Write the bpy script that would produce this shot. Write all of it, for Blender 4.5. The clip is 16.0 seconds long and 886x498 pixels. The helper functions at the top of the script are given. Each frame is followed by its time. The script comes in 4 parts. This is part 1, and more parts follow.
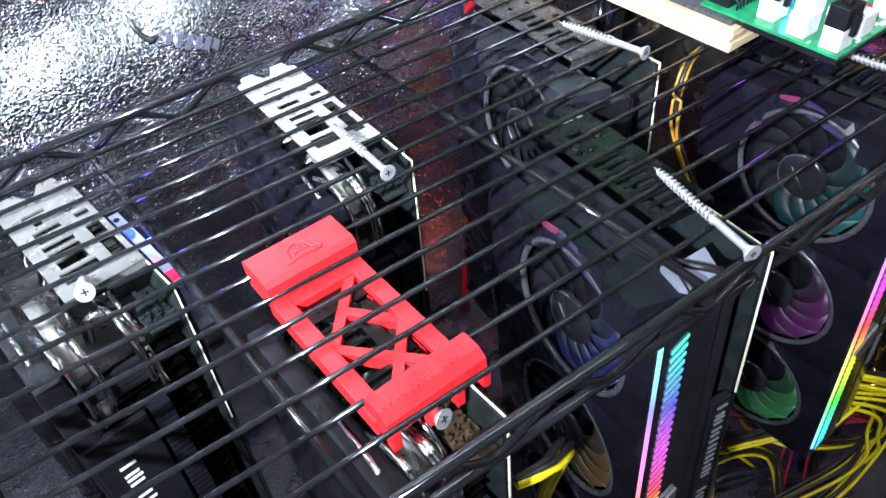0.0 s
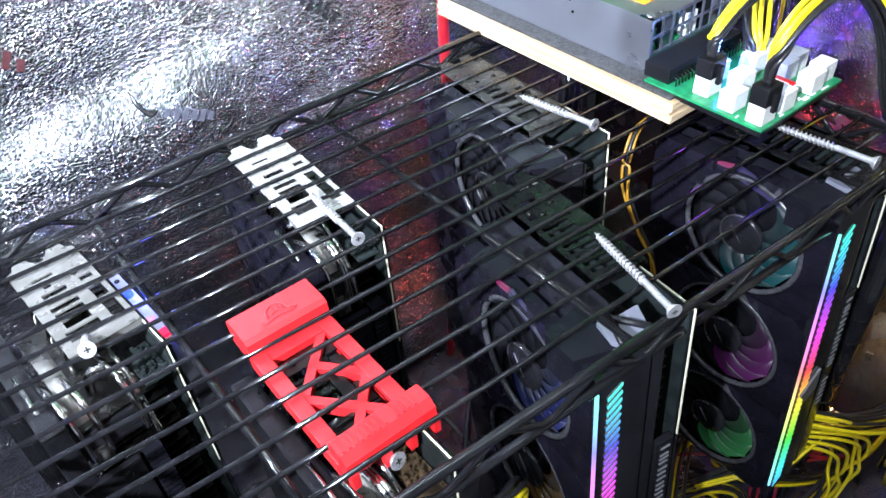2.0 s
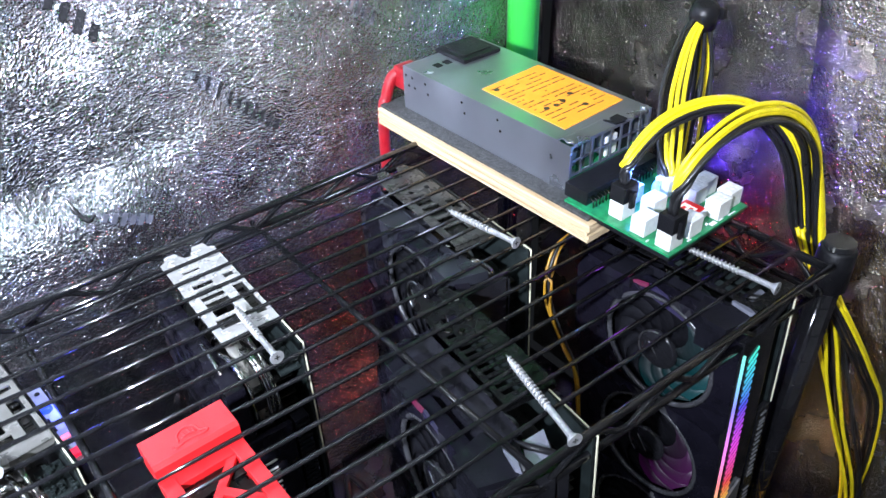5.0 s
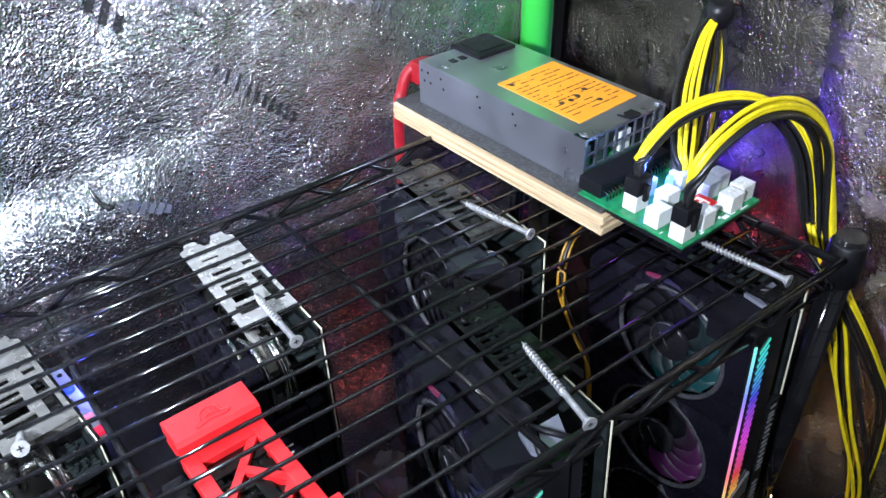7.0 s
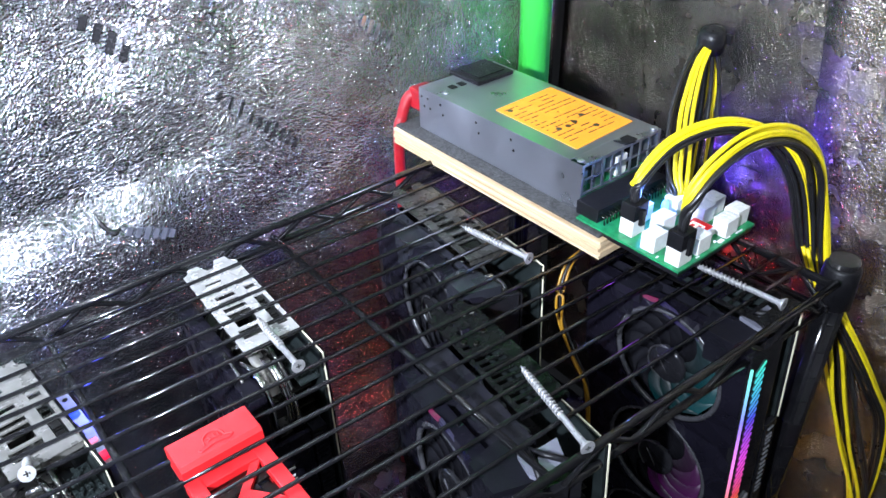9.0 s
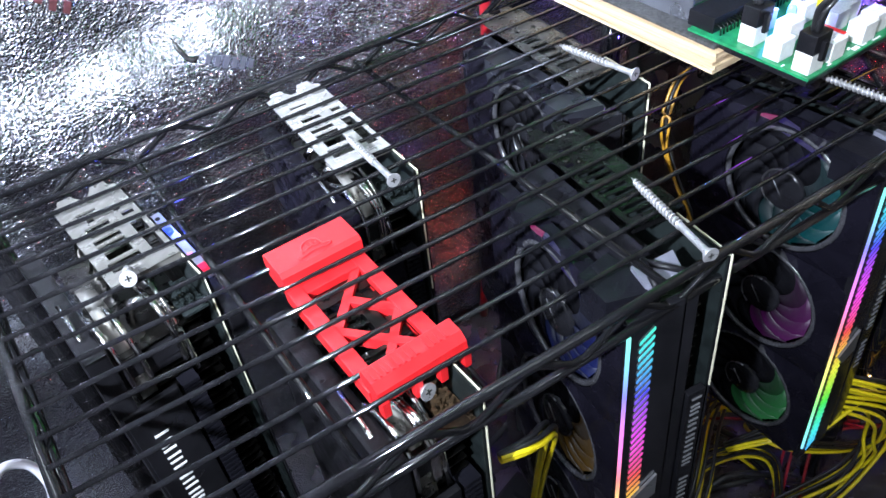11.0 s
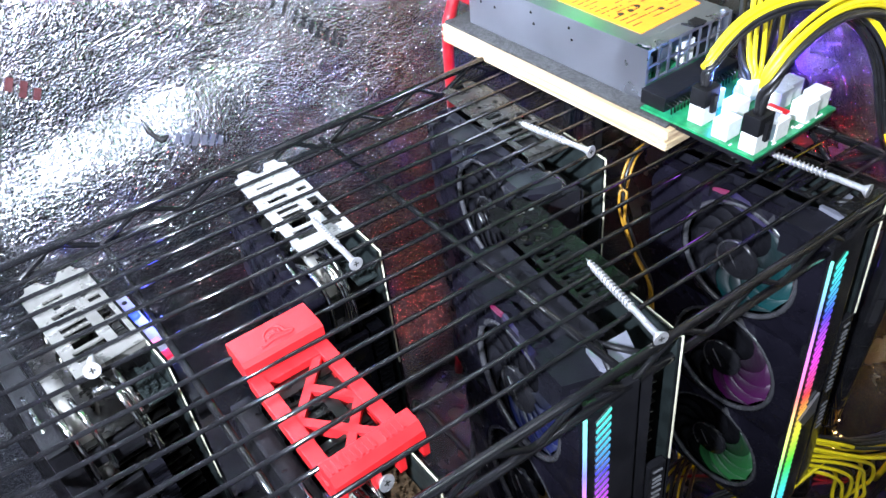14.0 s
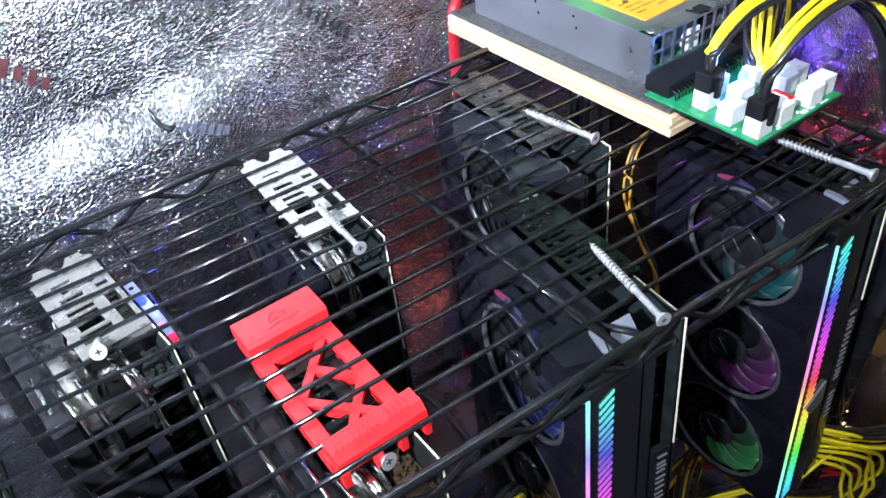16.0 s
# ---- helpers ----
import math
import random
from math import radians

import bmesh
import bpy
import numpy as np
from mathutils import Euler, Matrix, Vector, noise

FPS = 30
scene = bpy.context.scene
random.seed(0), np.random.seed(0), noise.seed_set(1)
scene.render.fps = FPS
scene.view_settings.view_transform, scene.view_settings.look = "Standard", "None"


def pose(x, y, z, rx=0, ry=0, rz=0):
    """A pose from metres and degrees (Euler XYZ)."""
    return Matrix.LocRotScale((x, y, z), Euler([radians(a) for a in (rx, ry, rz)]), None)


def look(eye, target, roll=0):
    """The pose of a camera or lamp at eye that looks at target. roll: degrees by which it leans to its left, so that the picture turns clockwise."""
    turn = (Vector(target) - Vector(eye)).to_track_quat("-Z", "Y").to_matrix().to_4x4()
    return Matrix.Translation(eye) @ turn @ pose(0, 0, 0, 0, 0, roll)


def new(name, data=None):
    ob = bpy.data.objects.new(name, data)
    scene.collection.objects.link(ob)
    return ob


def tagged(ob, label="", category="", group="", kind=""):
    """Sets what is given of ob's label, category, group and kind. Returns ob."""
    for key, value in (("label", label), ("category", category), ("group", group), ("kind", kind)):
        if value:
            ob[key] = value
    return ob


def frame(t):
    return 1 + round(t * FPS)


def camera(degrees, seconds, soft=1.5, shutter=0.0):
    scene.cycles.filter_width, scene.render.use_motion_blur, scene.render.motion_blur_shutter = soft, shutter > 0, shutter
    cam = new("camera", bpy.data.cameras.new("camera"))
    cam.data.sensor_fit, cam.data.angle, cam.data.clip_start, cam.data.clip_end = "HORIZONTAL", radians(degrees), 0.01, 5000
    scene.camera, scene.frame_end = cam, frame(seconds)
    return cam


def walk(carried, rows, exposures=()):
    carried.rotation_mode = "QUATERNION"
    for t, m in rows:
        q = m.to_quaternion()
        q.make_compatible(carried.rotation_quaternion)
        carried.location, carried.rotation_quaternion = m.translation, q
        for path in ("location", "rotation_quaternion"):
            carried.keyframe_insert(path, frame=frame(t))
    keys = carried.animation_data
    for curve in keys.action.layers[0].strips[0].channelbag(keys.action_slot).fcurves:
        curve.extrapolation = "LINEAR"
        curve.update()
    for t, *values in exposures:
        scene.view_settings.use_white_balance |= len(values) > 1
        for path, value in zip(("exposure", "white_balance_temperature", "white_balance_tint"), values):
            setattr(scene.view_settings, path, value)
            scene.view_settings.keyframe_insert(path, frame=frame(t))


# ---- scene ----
cam = camera(60.6, 16.0)
PATH = [
    (0, (-0.047, -0.396, 1.235), (0.793, 0.77, -0.156), -4.2),
    (0.5, (-0.047, -0.412, 1.25), (0.776, 0.761, -0.145), -5.3),
    (1, (-0.047, -0.424, 1.273), (0.819, 0.78, -0.068), -4.7),
    (1.5, (-0.045, -0.426, 1.276), (0.832, 0.802, -0.037), -4.8),
    (2, (-0.043, -0.43, 1.273), (0.83, 0.792, -0.047), -4.8),
    (2.5, (-0.036, -0.436, 1.278), (0.852, 0.787, -0.033), -4.8),
    (3, (-0.035, -0.439, 1.282), (0.861, 0.785, -0.021), -4.6),
    (3.5, (-0.028, -0.434, 1.297), (0.899, 0.797, 0.022), -4.6),
    (4, (-0.008, -0.437, 1.307), (0.983, 0.79, 0.077), -2.6),
    (6.5, (-0.024, -0.448, 1.302), (0.976, 0.828, 0.131), -1.5),
    (7, (-0.026, -0.448, 1.302), (0.973, 0.821, 0.122), -1.5),
    (7.5, (-0.029, -0.45, 1.303), (0.972, 0.824, 0.131), -1.8),
    (8, (-0.027, -0.45, 1.312), (0.983, 0.831, 0.154), -2.2),
    (8.2, (-0.027, -0.453, 1.312), (0.999, 0.831, 0.173), -1.9),
    (10.3, (-0.039, -0.448, 1.286), (0.867, 0.831, 0.044), -2.9),
    (10.5, (-0.046, -0.45, 1.274), (0.815, 0.815, -0.013), -4.0),
    (11, (-0.051, -0.44, 1.26), (0.72, 0.807, -0.101), -6.0),
    (11.5, (-0.05, -0.438, 1.255), (0.712, 0.788, -0.129), -6.3),
    (12, (-0.046, -0.436, 1.26), (0.743, 0.782, -0.117), -5.6),
    (12.5, (-0.042, -0.434, 1.26), (0.764, 0.792, -0.099), -5.5),
    (13, (-0.04, -0.433, 1.262), (0.776, 0.802, -0.083), -5.4),
    (13.5, (-0.037, -0.435, 1.272), (0.789, 0.811, -0.057), -5.4),
    (14, (-0.034, -0.442, 1.284), (0.814, 0.83, -0.005), -5.7),
    (14.5, (-0.034, -0.443, 1.278), (0.774, 0.838, -0.027), -6.4),
    (15, (-0.035, -0.445, 1.278), (0.764, 0.835, -0.034), -6.1),
    (15.5, (-0.035, -0.449, 1.28), (0.78, 0.838, -0.017), -6.2),
    (16, (-0.036, -0.45, 1.277), (0.793, 0.841, -0.006), -6.4),
]
walk(cam, [(t, look(eye, target, roll)) for t, eye, target, roll in PATH],
     exposures=[(0, 0.25), (0.5, 0.4), (1.5, 0.2), (3.5, 0.15), (4.2, 0.0), (6.5, -0.55), (7, -0.55), (8, -0.35), (10.5, -0.25), (11.5, 0.15), (12.5, 0.3), (13.5, 0.4), (14.5, 0.05), (16, 0.0)])

# ---- light ----
world = bpy.data.worlds.new("world")
scene.world = world
world.use_nodes = True
world.node_tree.nodes["Background"].inputs[0].default_value = (0.5, 0.55, 0.65, 1)
world.node_tree.nodes["Background"].inputs[1].default_value = 0.02
scene.view_settings.exposure = 0.0


def area_lamp(name, eye, target, sx, sy, watts, colour=(1, 1, 1)):
    d = bpy.data.lights.new(name, "AREA")
    d.shape, d.size, d.size_y, d.energy, d.color = "RECTANGLE", sx, sy, watts, colour
    ob = new(name, d)
    ob.matrix_world = look(eye, target)
    return ob


def point_lamp(name, at, watts, colour, radius=0.006):
    d = bpy.data.lights.new(name, "POINT")
    d.energy, d.color, d.shadow_soft_size = watts, colour, radius
    ob = new(name, d)
    ob.location = at
    return ob


lamp = area_lamp("work_lamp_light", (-0.46, -0.50, 1.46), (0.03, 0.09, 1.41), 0.032, 0.032, 28.5, (0.76, 0.84, 1.0))
lamp.data.spread = radians(107)
area_lamp("ceiling_light_tube", (-0.2, -0.42, 2.16), (-0.1, -0.3, 1.0), 1.6, 0.05, 9.5, (0.84, 0.93, 1.0))
point_lamp("led_glow_blue", (0.528, -0.125, 0.955), 1.1, (0.10, 0.05, 1.0), 0.002)
point_lamp("led_glow_red", (0.542, -0.155, 0.872), 0.07, (1.0, 0.04, 0.07), 0.002)
point_lamp("led_glow_violet", (0.322, -0.205, 0.982), 0.005, (0.45, 0.1, 1.0))
point_lamp("led_glow_board", (0.3600, -0.1935, 1.0425), 0.12, (0.1, 0.25, 1.0), 0.003)
# Added amber fill for the orange-lit flap foil; no source known here.
point_lamp("amber_fill", (0.470, -0.300, 0.700), 0.09, (1.0, 0.55, 0.18), 0.0015)
# Added red fill for the lining's red reflection; no LED sits here.
point_lamp("crimson_fill", (0.310, 0.030, 0.640), 0.040, (1.0, 0.17, 0.12))


# ---- materials ----
class Mat:
    """A small node-material builder."""

    def __init__(self, name, base=(0.5, 0.5, 0.5), rough=0.5, metal=0.0):
        self.m = bpy.data.materials.new(name)
        self.m.use_nodes = True
        self.t = self.m.node_tree
        self.b = self.t.nodes["Principled BSDF"]
        self.b.inputs["Base Color"].default_value = (*base, 1)
        self.b.inputs["Roughness"].default_value = rough
        self.b.inputs["Metallic"].default_value = metal

    def node(self, kind, **ins):
        n = self.t.nodes.new(kind)
        for k, v in ins.items():
            n.inputs[k.replace("_", " ")].default_value = v
        return n

    def link(self, a, b):
        self.t.links.new(a, b)

    def coords(self, kind="Object", scale=(1, 1, 1)):
        c = self.t.nodes.new("ShaderNodeTexCoord")
        mp = self.t.nodes.new("ShaderNodeMapping")
        mp.inputs["Scale"].default_value = scale
        self.link(c.outputs[kind], mp.inputs["Vector"])
        return mp.outputs["Vector"]

    def noise(self, size, detail=4, scale=(1, 1, 1), rough=0.55):
        n = self.node("ShaderNodeTexNoise", Scale=1 / size, Detail=detail, Roughness=rough)
        self.link(self.coords(scale=scale), n.inputs["Vector"])
        return n.outputs["Fac"]

    def ramp(self, fac, stops):
        r = self.t.nodes.new("ShaderNodeValToRGB")
        while len(r.color_ramp.elements) < len(stops):
            r.color_ramp.elements.new(0.5)
        for e, (p, c) in zip(r.color_ramp.elements, stops):
            e.position, e.color = p, (*c, 1)
        self.link(fac, r.inputs["Fac"])
        return r.outputs["Color"]

    def vary(self, size, a, b, lo=0.35, hi=0.65, scale=(1, 1, 1)):
        self.link(self.ramp(self.noise(size, scale=scale), [(lo, a), (hi, b)]), self.b.inputs["Base Color"])
        return self

    def rough(self, size, a, b):
        self.link(self.ramp(self.noise(size), [(0.3, (a, a, a)), (0.7, (b, b, b))]), self.b.inputs["Roughness"])
        return self

    def bump(self, fac, dist, strength=1.0):
        n = self.node("ShaderNodeBump", Strength=strength, Distance=dist)
        self.link(fac, n.inputs["Height"])
        prev = self.b.inputs["Normal"].links
        if prev:
            self.link(prev[0].from_socket, n.inputs["Normal"])
        self.link(n.outputs["Normal"], self.b.inputs["Normal"])
        return self

    def glow(self, colour, strength):
        self.b.inputs["Emission Color"].default_value = (*colour, 1)
        self.b.inputs["Emission Strength"].default_value = strength
        return self


def plain(name, base, rough=0.5, metal=0.0, size=0.01, spread=0.25, grain=0.0):
    m = Mat(name, base, rough, metal)
    lo = tuple(c * (1 - spread) for c in base)
    hi = tuple(min(1, c * (1 + spread)) for c in base)
    m.vary(size, lo, hi)
    m.rough(size * 0.6, max(0.03, rough * 0.75), min(1, rough * 1.25))
    if grain:
        m.bump(m.noise(0.0012, 3), grain)
    return m.m


def foil(name, tint=(0.80, 0.81, 0.83), gloss=0.105, pebble=0.00067, relief=0.0018, crumple=0.0065, dirt=0.70):
    """Embossed aluminium foil of the tent lining: crinkled, pebbled with flat-topped grains, worn dull in places."""
    m = Mat(name, tint, 0.2, 1.0)
    m.vary(0.10, tuple(c * dirt for c in tint), tint)
    m.rough(0.05, gloss * 0.8, gloss * 1.6)
    m.bump(m.noise(0.17, 1, scale=(1, 1, 2.4)), crumple * 1.2, 0.8)
    m.bump(m.noise(0.045, 2), crumple, 0.8)
    v = m.node("ShaderNodeTexVoronoi", Scale=1 / (pebble * 2.0))
    m.link(m.coords(), v.inputs["Vector"])
    sq = m.t.nodes.new("ShaderNodeMath")
    sq.operation = "POWER"
    sq.inputs[1].default_value = 2.0
    m.link(v.outputs["Distance"], sq.inputs[0])
    m.bump(sq.outputs[0], relief * 0.42, 1.0)
    m.bump(m.noise(pebble * 4.0, 1.5, rough=0.6), relief * 0.75, 1.0)
    return m.m


M_foil = foil("embossed_foil", (0.78, 0.80, 0.88))
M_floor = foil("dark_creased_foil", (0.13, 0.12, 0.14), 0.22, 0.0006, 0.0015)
# Dull foil; yellow reflections are painted into its dark, warm tint.
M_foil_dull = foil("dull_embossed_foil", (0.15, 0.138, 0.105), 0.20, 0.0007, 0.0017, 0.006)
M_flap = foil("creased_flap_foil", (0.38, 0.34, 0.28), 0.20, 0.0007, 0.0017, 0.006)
M_wire = plain("black_coated_wire", (0.006, 0.006, 0.007), 0.075, 0.0, 0.02, 0.3)
M_black = plain("black_plastic", (0.007, 0.007, 0.0085), 0.36, 0.0, 0.03, 0.3, 0.0002)
M_gloss = plain("glossy_black_plastic", (0.010, 0.010, 0.012), 0.16, 0.0, 0.03, 0.3)
M_gray = plain("dark_grey_plastic", (0.007, 0.007, 0.010), 0.30, 0.0, 0.03, 0.25, 0.0002)
M_steel = plain("nickel_steel", (0.62, 0.61, 0.59), 0.26, 0.6, 0.02, 0.12, 0.0001)
M_dull = plain("brushed_steel", (0.26, 0.255, 0.235), 0.30, 0.6, 0.02, 0.15, 0.0001)
M_ebony = plain("black_painted_steel", (0.005, 0.005, 0.0055), 0.26, 0.0, 0.01, 0.25, 0.0001)
# Steel with shade put into its colour: bracket under the plywood, screw recesses.
M_shaded_steel = plain("shaded_steel", (0.075, 0.075, 0.07), 0.28, 0.6, 0.02, 0.2)
M_dark = plain("dark_anodised_steel", (0.050, 0.048, 0.045), 0.30, 1.0, 0.02, 0.2, 0.0001)
M_zinc = plain("zinc_screw", (0.46, 0.46, 0.47), 0.34, 0.6, 0.004, 0.15, 0.0001)
M_red = plain("printed_red_plastic", (0.62, 0.014, 0.018), 0.42, 0.0, 0.02, 0.12, 0.0001)
M_pcb = plain("green_circuit_board", (0.012, 0.20, 0.075), 0.35, 0.0, 0.006, 0.3)
M_dpcb = plain("dark_circuit_board", (0.012, 0.016, 0.016), 0.35, 0.0, 0.01, 0.3)
M_nylon = plain("white_nylon", (0.60, 0.60, 0.57), 0.45, 0.0, 0.004, 0.06)
M_yellow = plain("yellow_insulation", (0.78, 0.62, 0.012), 0.38, 0.0, 0.01, 0.1)
# Yellow leads hanging between cards: their shade is put into this darker colour.
M_yellow_shade = plain("shaded_yellow_insulation", (0.30, 0.15, 0.010), 0.42, 0.0, 0.01, 0.15)
M_cable = plain("black_insulation", (0.012, 0.012, 0.013), 0.34, 0.0, 0.01, 0.2)
M_redcord = plain("red_cord", (0.24, 0.005, 0.010), 0.40, 0.0, 0.01, 0.15)
M_white = plain("white_print", (0.75, 0.75, 0.75), 0.5, 0.0, 0.01, 0.05)
M_greyprint = plain("grey_print", (0.15, 0.15, 0.16), 0.5, 0.0, 0.01, 0.1)
M_lightprint = plain("light_grey_print", (0.30, 0.30, 0.29), 0.5, 0.0, 0.01, 0.1)
M_copper = plain("nickel_heat_pipe", (0.70, 0.69, 0.68), 0.12, 1.0, 0.01, 0.08)
M_fin = plain("aluminium_fins", (0.50, 0.51, 0.52), 0.35, 1.0, 0.01, 0.15)
M_edge = plain("bare_board_edge", (0.66, 0.63, 0.46), 0.45, 0.0, 0.01, 0.1)
M_psu = plain("galvanised_steel", (0.52, 0.54, 0.60), 0.33, 0.96, 0.07, 0.04)
M_orange = plain("orange_label", (0.85, 0.30, 0.02), 0.5, 0.0, 0.02, 0.05)
M_print = plain("black_print", (0.03, 0.02, 0.015), 0.5)
M_badge = plain("grey_badge_metal", (0.13, 0.13, 0.135), 0.35, 0.4, 0.01, 0.1)
M_felt = plain("grey_rubber_mat", (0.032, 0.033, 0.033), 0.85, 0.0, 0.003, 0.5, 0.0006)
M_room = plain("painted_room_wall", (0.55, 0.55, 0.55), 0.7, 0.0, 0.2, 0.1)
M_smoke = plain("smoked_fan_plastic", (0.007, 0.007, 0.009), 0.7, 0.0, 0.02, 0.3)
M_rim = plain("grey_fan_rim", (0.045, 0.045, 0.05), 0.25, 0.0, 0.01, 0.15)
M_silver = plain("silver_trim", (0.22, 0.22, 0.23), 0.3, 0.9, 0.01, 0.1)
# Black plastic; the violet cast of nearby LEDs is put into its colour.
M_led_tinted = plain("led_tinted_plastic", (0.006, 0.0055, 0.0095), 0.26, 0.0, 0.03, 0.2)


def plywood():
    m = Mat("pine_plywood", (0.7, 0.55, 0.35), 0.6)
    m.vary(0.02, (0.66, 0.52, 0.33), (0.34, 0.22, 0.11), 0.35, 0.70, scale=(1, 0.12, 9))
    m.bump(m.noise(0.002, 4, scale=(1, 0.3, 3)), 0.0012)
    return m.m


def glowing(name, colour, strength, base=(0.02, 0.02, 0.02)):
    return Mat(name, base, 0.3).glow(colour, strength).m


def rainbow(name, turns, start, strength, sat=0.9, along="Z"):
    """Addressable LED light: the hue runs along the strip."""
    m = Mat(name, (0.02, 0.02, 0.02), 0.3)
    c = m.t.nodes.new("ShaderNodeTexCoord")
    sep = m.t.nodes.new("ShaderNodeSeparateXYZ")
    m.link(c.outputs["Object"], sep.inputs["Vector"])
    ma = m.t.nodes.new("ShaderNodeMath")
    ma.operation = "MULTIPLY_ADD"
    ma.inputs[1].default_value, ma.inputs[2].default_value = turns, start
    m.link(sep.outputs[along], ma.inputs[0])
    fr = m.t.nodes.new("ShaderNodeMath")
    fr.operation = "FRACT"
    m.link(ma.outputs[0], fr.inputs[0])
    h = m.t.nodes.new("ShaderNodeCombineColor")
    h.mode = "HSV"
    h.inputs[1].default_value, h.inputs[2].default_value = sat, 1.0
    m.link(fr.outputs[0], h.inputs[0])
    m.link(h.outputs[0], m.b.inputs["Emission Color"])
    m.b.inputs["Emission Strength"].default_value = strength
    return m.m


for mat in (M_black, M_gray, M_led_tinted, M_smoke, M_gloss, M_dpcb):
    mat.node_tree.nodes["Principled BSDF"].inputs["Specular IOR Level"].default_value = 0.26
M_smoke.node_tree.nodes["Principled BSDF"].inputs["Specular IOR Level"].default_value = 0.04
for mat in (M_ebony, M_shaded_steel, M_led_tinted, M_gray):
    mat.node_tree.nodes["Principled BSDF"].inputs["Specular IOR Level"].default_value = 0.14
M_ply = plywood()
M_strip = rainbow("rgb_strip", -4.4, 0.34, 0.95, 0.93)
M_strip_hot = rainbow("rgb_line", -4.4, 0.36, 1.5, 0.75)


# ---- mesh helpers ----
def box(bm, x0, x1, y0, y1, z0, z1, bevel=0.0):
    r = bmesh.ops.create_cube(bm, size=1.0, matrix=Matrix.Translation(((x0 + x1) / 2, (y0 + y1) / 2, (z0 + z1) / 2)) @ Matrix.Diagonal((x1 - x0, y1 - y0, z1 - z0, 1)))
    if bevel:
        es = list({e for v in r["verts"] for e in v.link_edges})
        bmesh.ops.bevel(bm, geom=es, offset=bevel, segments=2, affect="EDGES", profile=0.7)
    return bm


def tube(bm, pts, r, seg=8, closed=False):
    """A round bar along a line of points."""
    pts = [Vector(p) for p in pts]
    n = len(pts)
    rings, side = [], None
    for i, p in enumerate(pts):
        a = pts[(i - 1) % n] if closed or i > 0 else p
        b = pts[(i + 1) % n] if closed or i < n - 1 else p
        d = (b - a).normalized()
        if side is None:
            side = d.cross(Vector((0, 0, 1)) if abs(d.z) < 0.9 else Vector((1, 0, 0))).normalized()
        side = (side - d * side.dot(d)).normalized()
        up = d.cross(side)
        rr = r[i] if isinstance(r, (list, tuple)) else r
        rings.append([bm.verts.new(p + (side * math.cos(k * math.tau / seg) + up * math.sin(k * math.tau / seg)) * rr) for k in range(seg)])
    for i in range(n if closed else n - 1):
        q, w = rings[i], rings[(i + 1) % n]
        for k in range(seg):
            bm.faces.new((q[k], q[(k + 1) % seg], w[(k + 1) % seg], w[k])).smooth = True
    if not closed:
        bm.faces.new(rings[0][::-1])
        bm.faces.new(rings[-1])
    return bm


def prism(bm, outline, z0, z1, m=Matrix()):
    """A flat outline (x, y) given thickness from z0 to z1, then posed by m."""
    lo = [bm.verts.new(m @ Vector((x, y, z0))) for x, y in outline]
    hi = [bm.verts.new(m @ Vector((x, y, z1))) for x, y in outline]
    n = len(outline)
    bm.faces.new(lo[::-1])
    bm.faces.new(hi)
    for i in range(n):
        bm.faces.new((lo[i], lo[(i + 1) % n], hi[(i + 1) % n], hi[i]))
    return bm


def lathe(bm, profile, m=Matrix(), seg=24):
    """Profile of (radius, height) turned round the local z axis."""
    rings = [[bm.verts.new(m @ Vector((r * math.cos(k * math.tau / seg), r * math.sin(k * math.tau / seg), h))) for k in range(seg)] for r, h in profile]
    for q, w in zip(rings, rings[1:]):
        for k in range(seg):
            bm.faces.new((q[k], q[(k + 1) % seg], w[(k + 1) % seg], w[k])).smooth = True
    bm.faces.new(rings[0][::-1])
    bm.faces.new(rings[-1])
    return bm


def spline(pts, n=8):
    """Catmull-Rom points through pts."""
    p = [Vector(q) for q in pts]
    p = [p[0] * 2 - p[1]] + p + [p[-1] * 2 - p[-2]]
    out = []
    for i in range(1, len(p) - 2):
        for k in range(n):
            t = k / n
            a, b, c, d = p[i - 1], p[i], p[i + 1], p[i + 2]
            out.append(0.5 * (2 * b + (c - a) * t + (2 * a - 5 * b + 4 * c - d) * t * t + (3 * b - a - 3 * c + d) * t ** 3))
    return out + [p[-2]]


def finish(bm, name, material):
    bmesh.ops.recalc_face_normals(bm, faces=bm.faces[:])
    me = bpy.data.meshes.new(name)
    bm.to_mesh(me)
    bm.free()
    me.materials.append(material)
    return me


def thing(name, label, category, group="", at=Matrix(), kind=""):
    ob = new(name)
    ob.empty_display_size = 0.02
    ob.matrix_world = at
    return tagged(ob, label, category, group, kind)


def part(name, bm, material, parent, label=""):
    ob = new(name, finish(bm, name, material))
    ob.parent = parent
    return tagged(ob, label)


def solo(name, bm, material, label, category, kind="", group="", at=Matrix()):
    ob = new(name, finish(bm, name, material))
    ob.matrix_world = at
    return tagged(ob, label, category, group, kind)


def B():
    return bmesh.new()


# ---- the tent round the shelf ----
FLOOR, TOP = 0.56, 2.20
WALL_Y, WALL_X = 0.092, 0.56
FOLD = 0.015


def slack(p, bulge, seed):
    p = Vector(p)
    return noise.noise(p * 5.0 + Vector((seed, 0, 0))) * bulge + noise.noise(p * 17.0 + Vector((0, seed, 0))) * bulge * 0.35


def ridge(x, z):
    """The lining's long fold: 1 on its crest, which runs level and rises a little to the east, 0 away from it."""
    f = min(1, max(0, (1.026 + 0.09 * max(0, x) - z) / 0.040))
    low = min(1, max(0, (z - 0.64) / 0.22))
    return f * f * (3 - 2 * f) * low * low * (3 - 2 * low) * min(1, max(0, (0.20 - x) / 0.10))


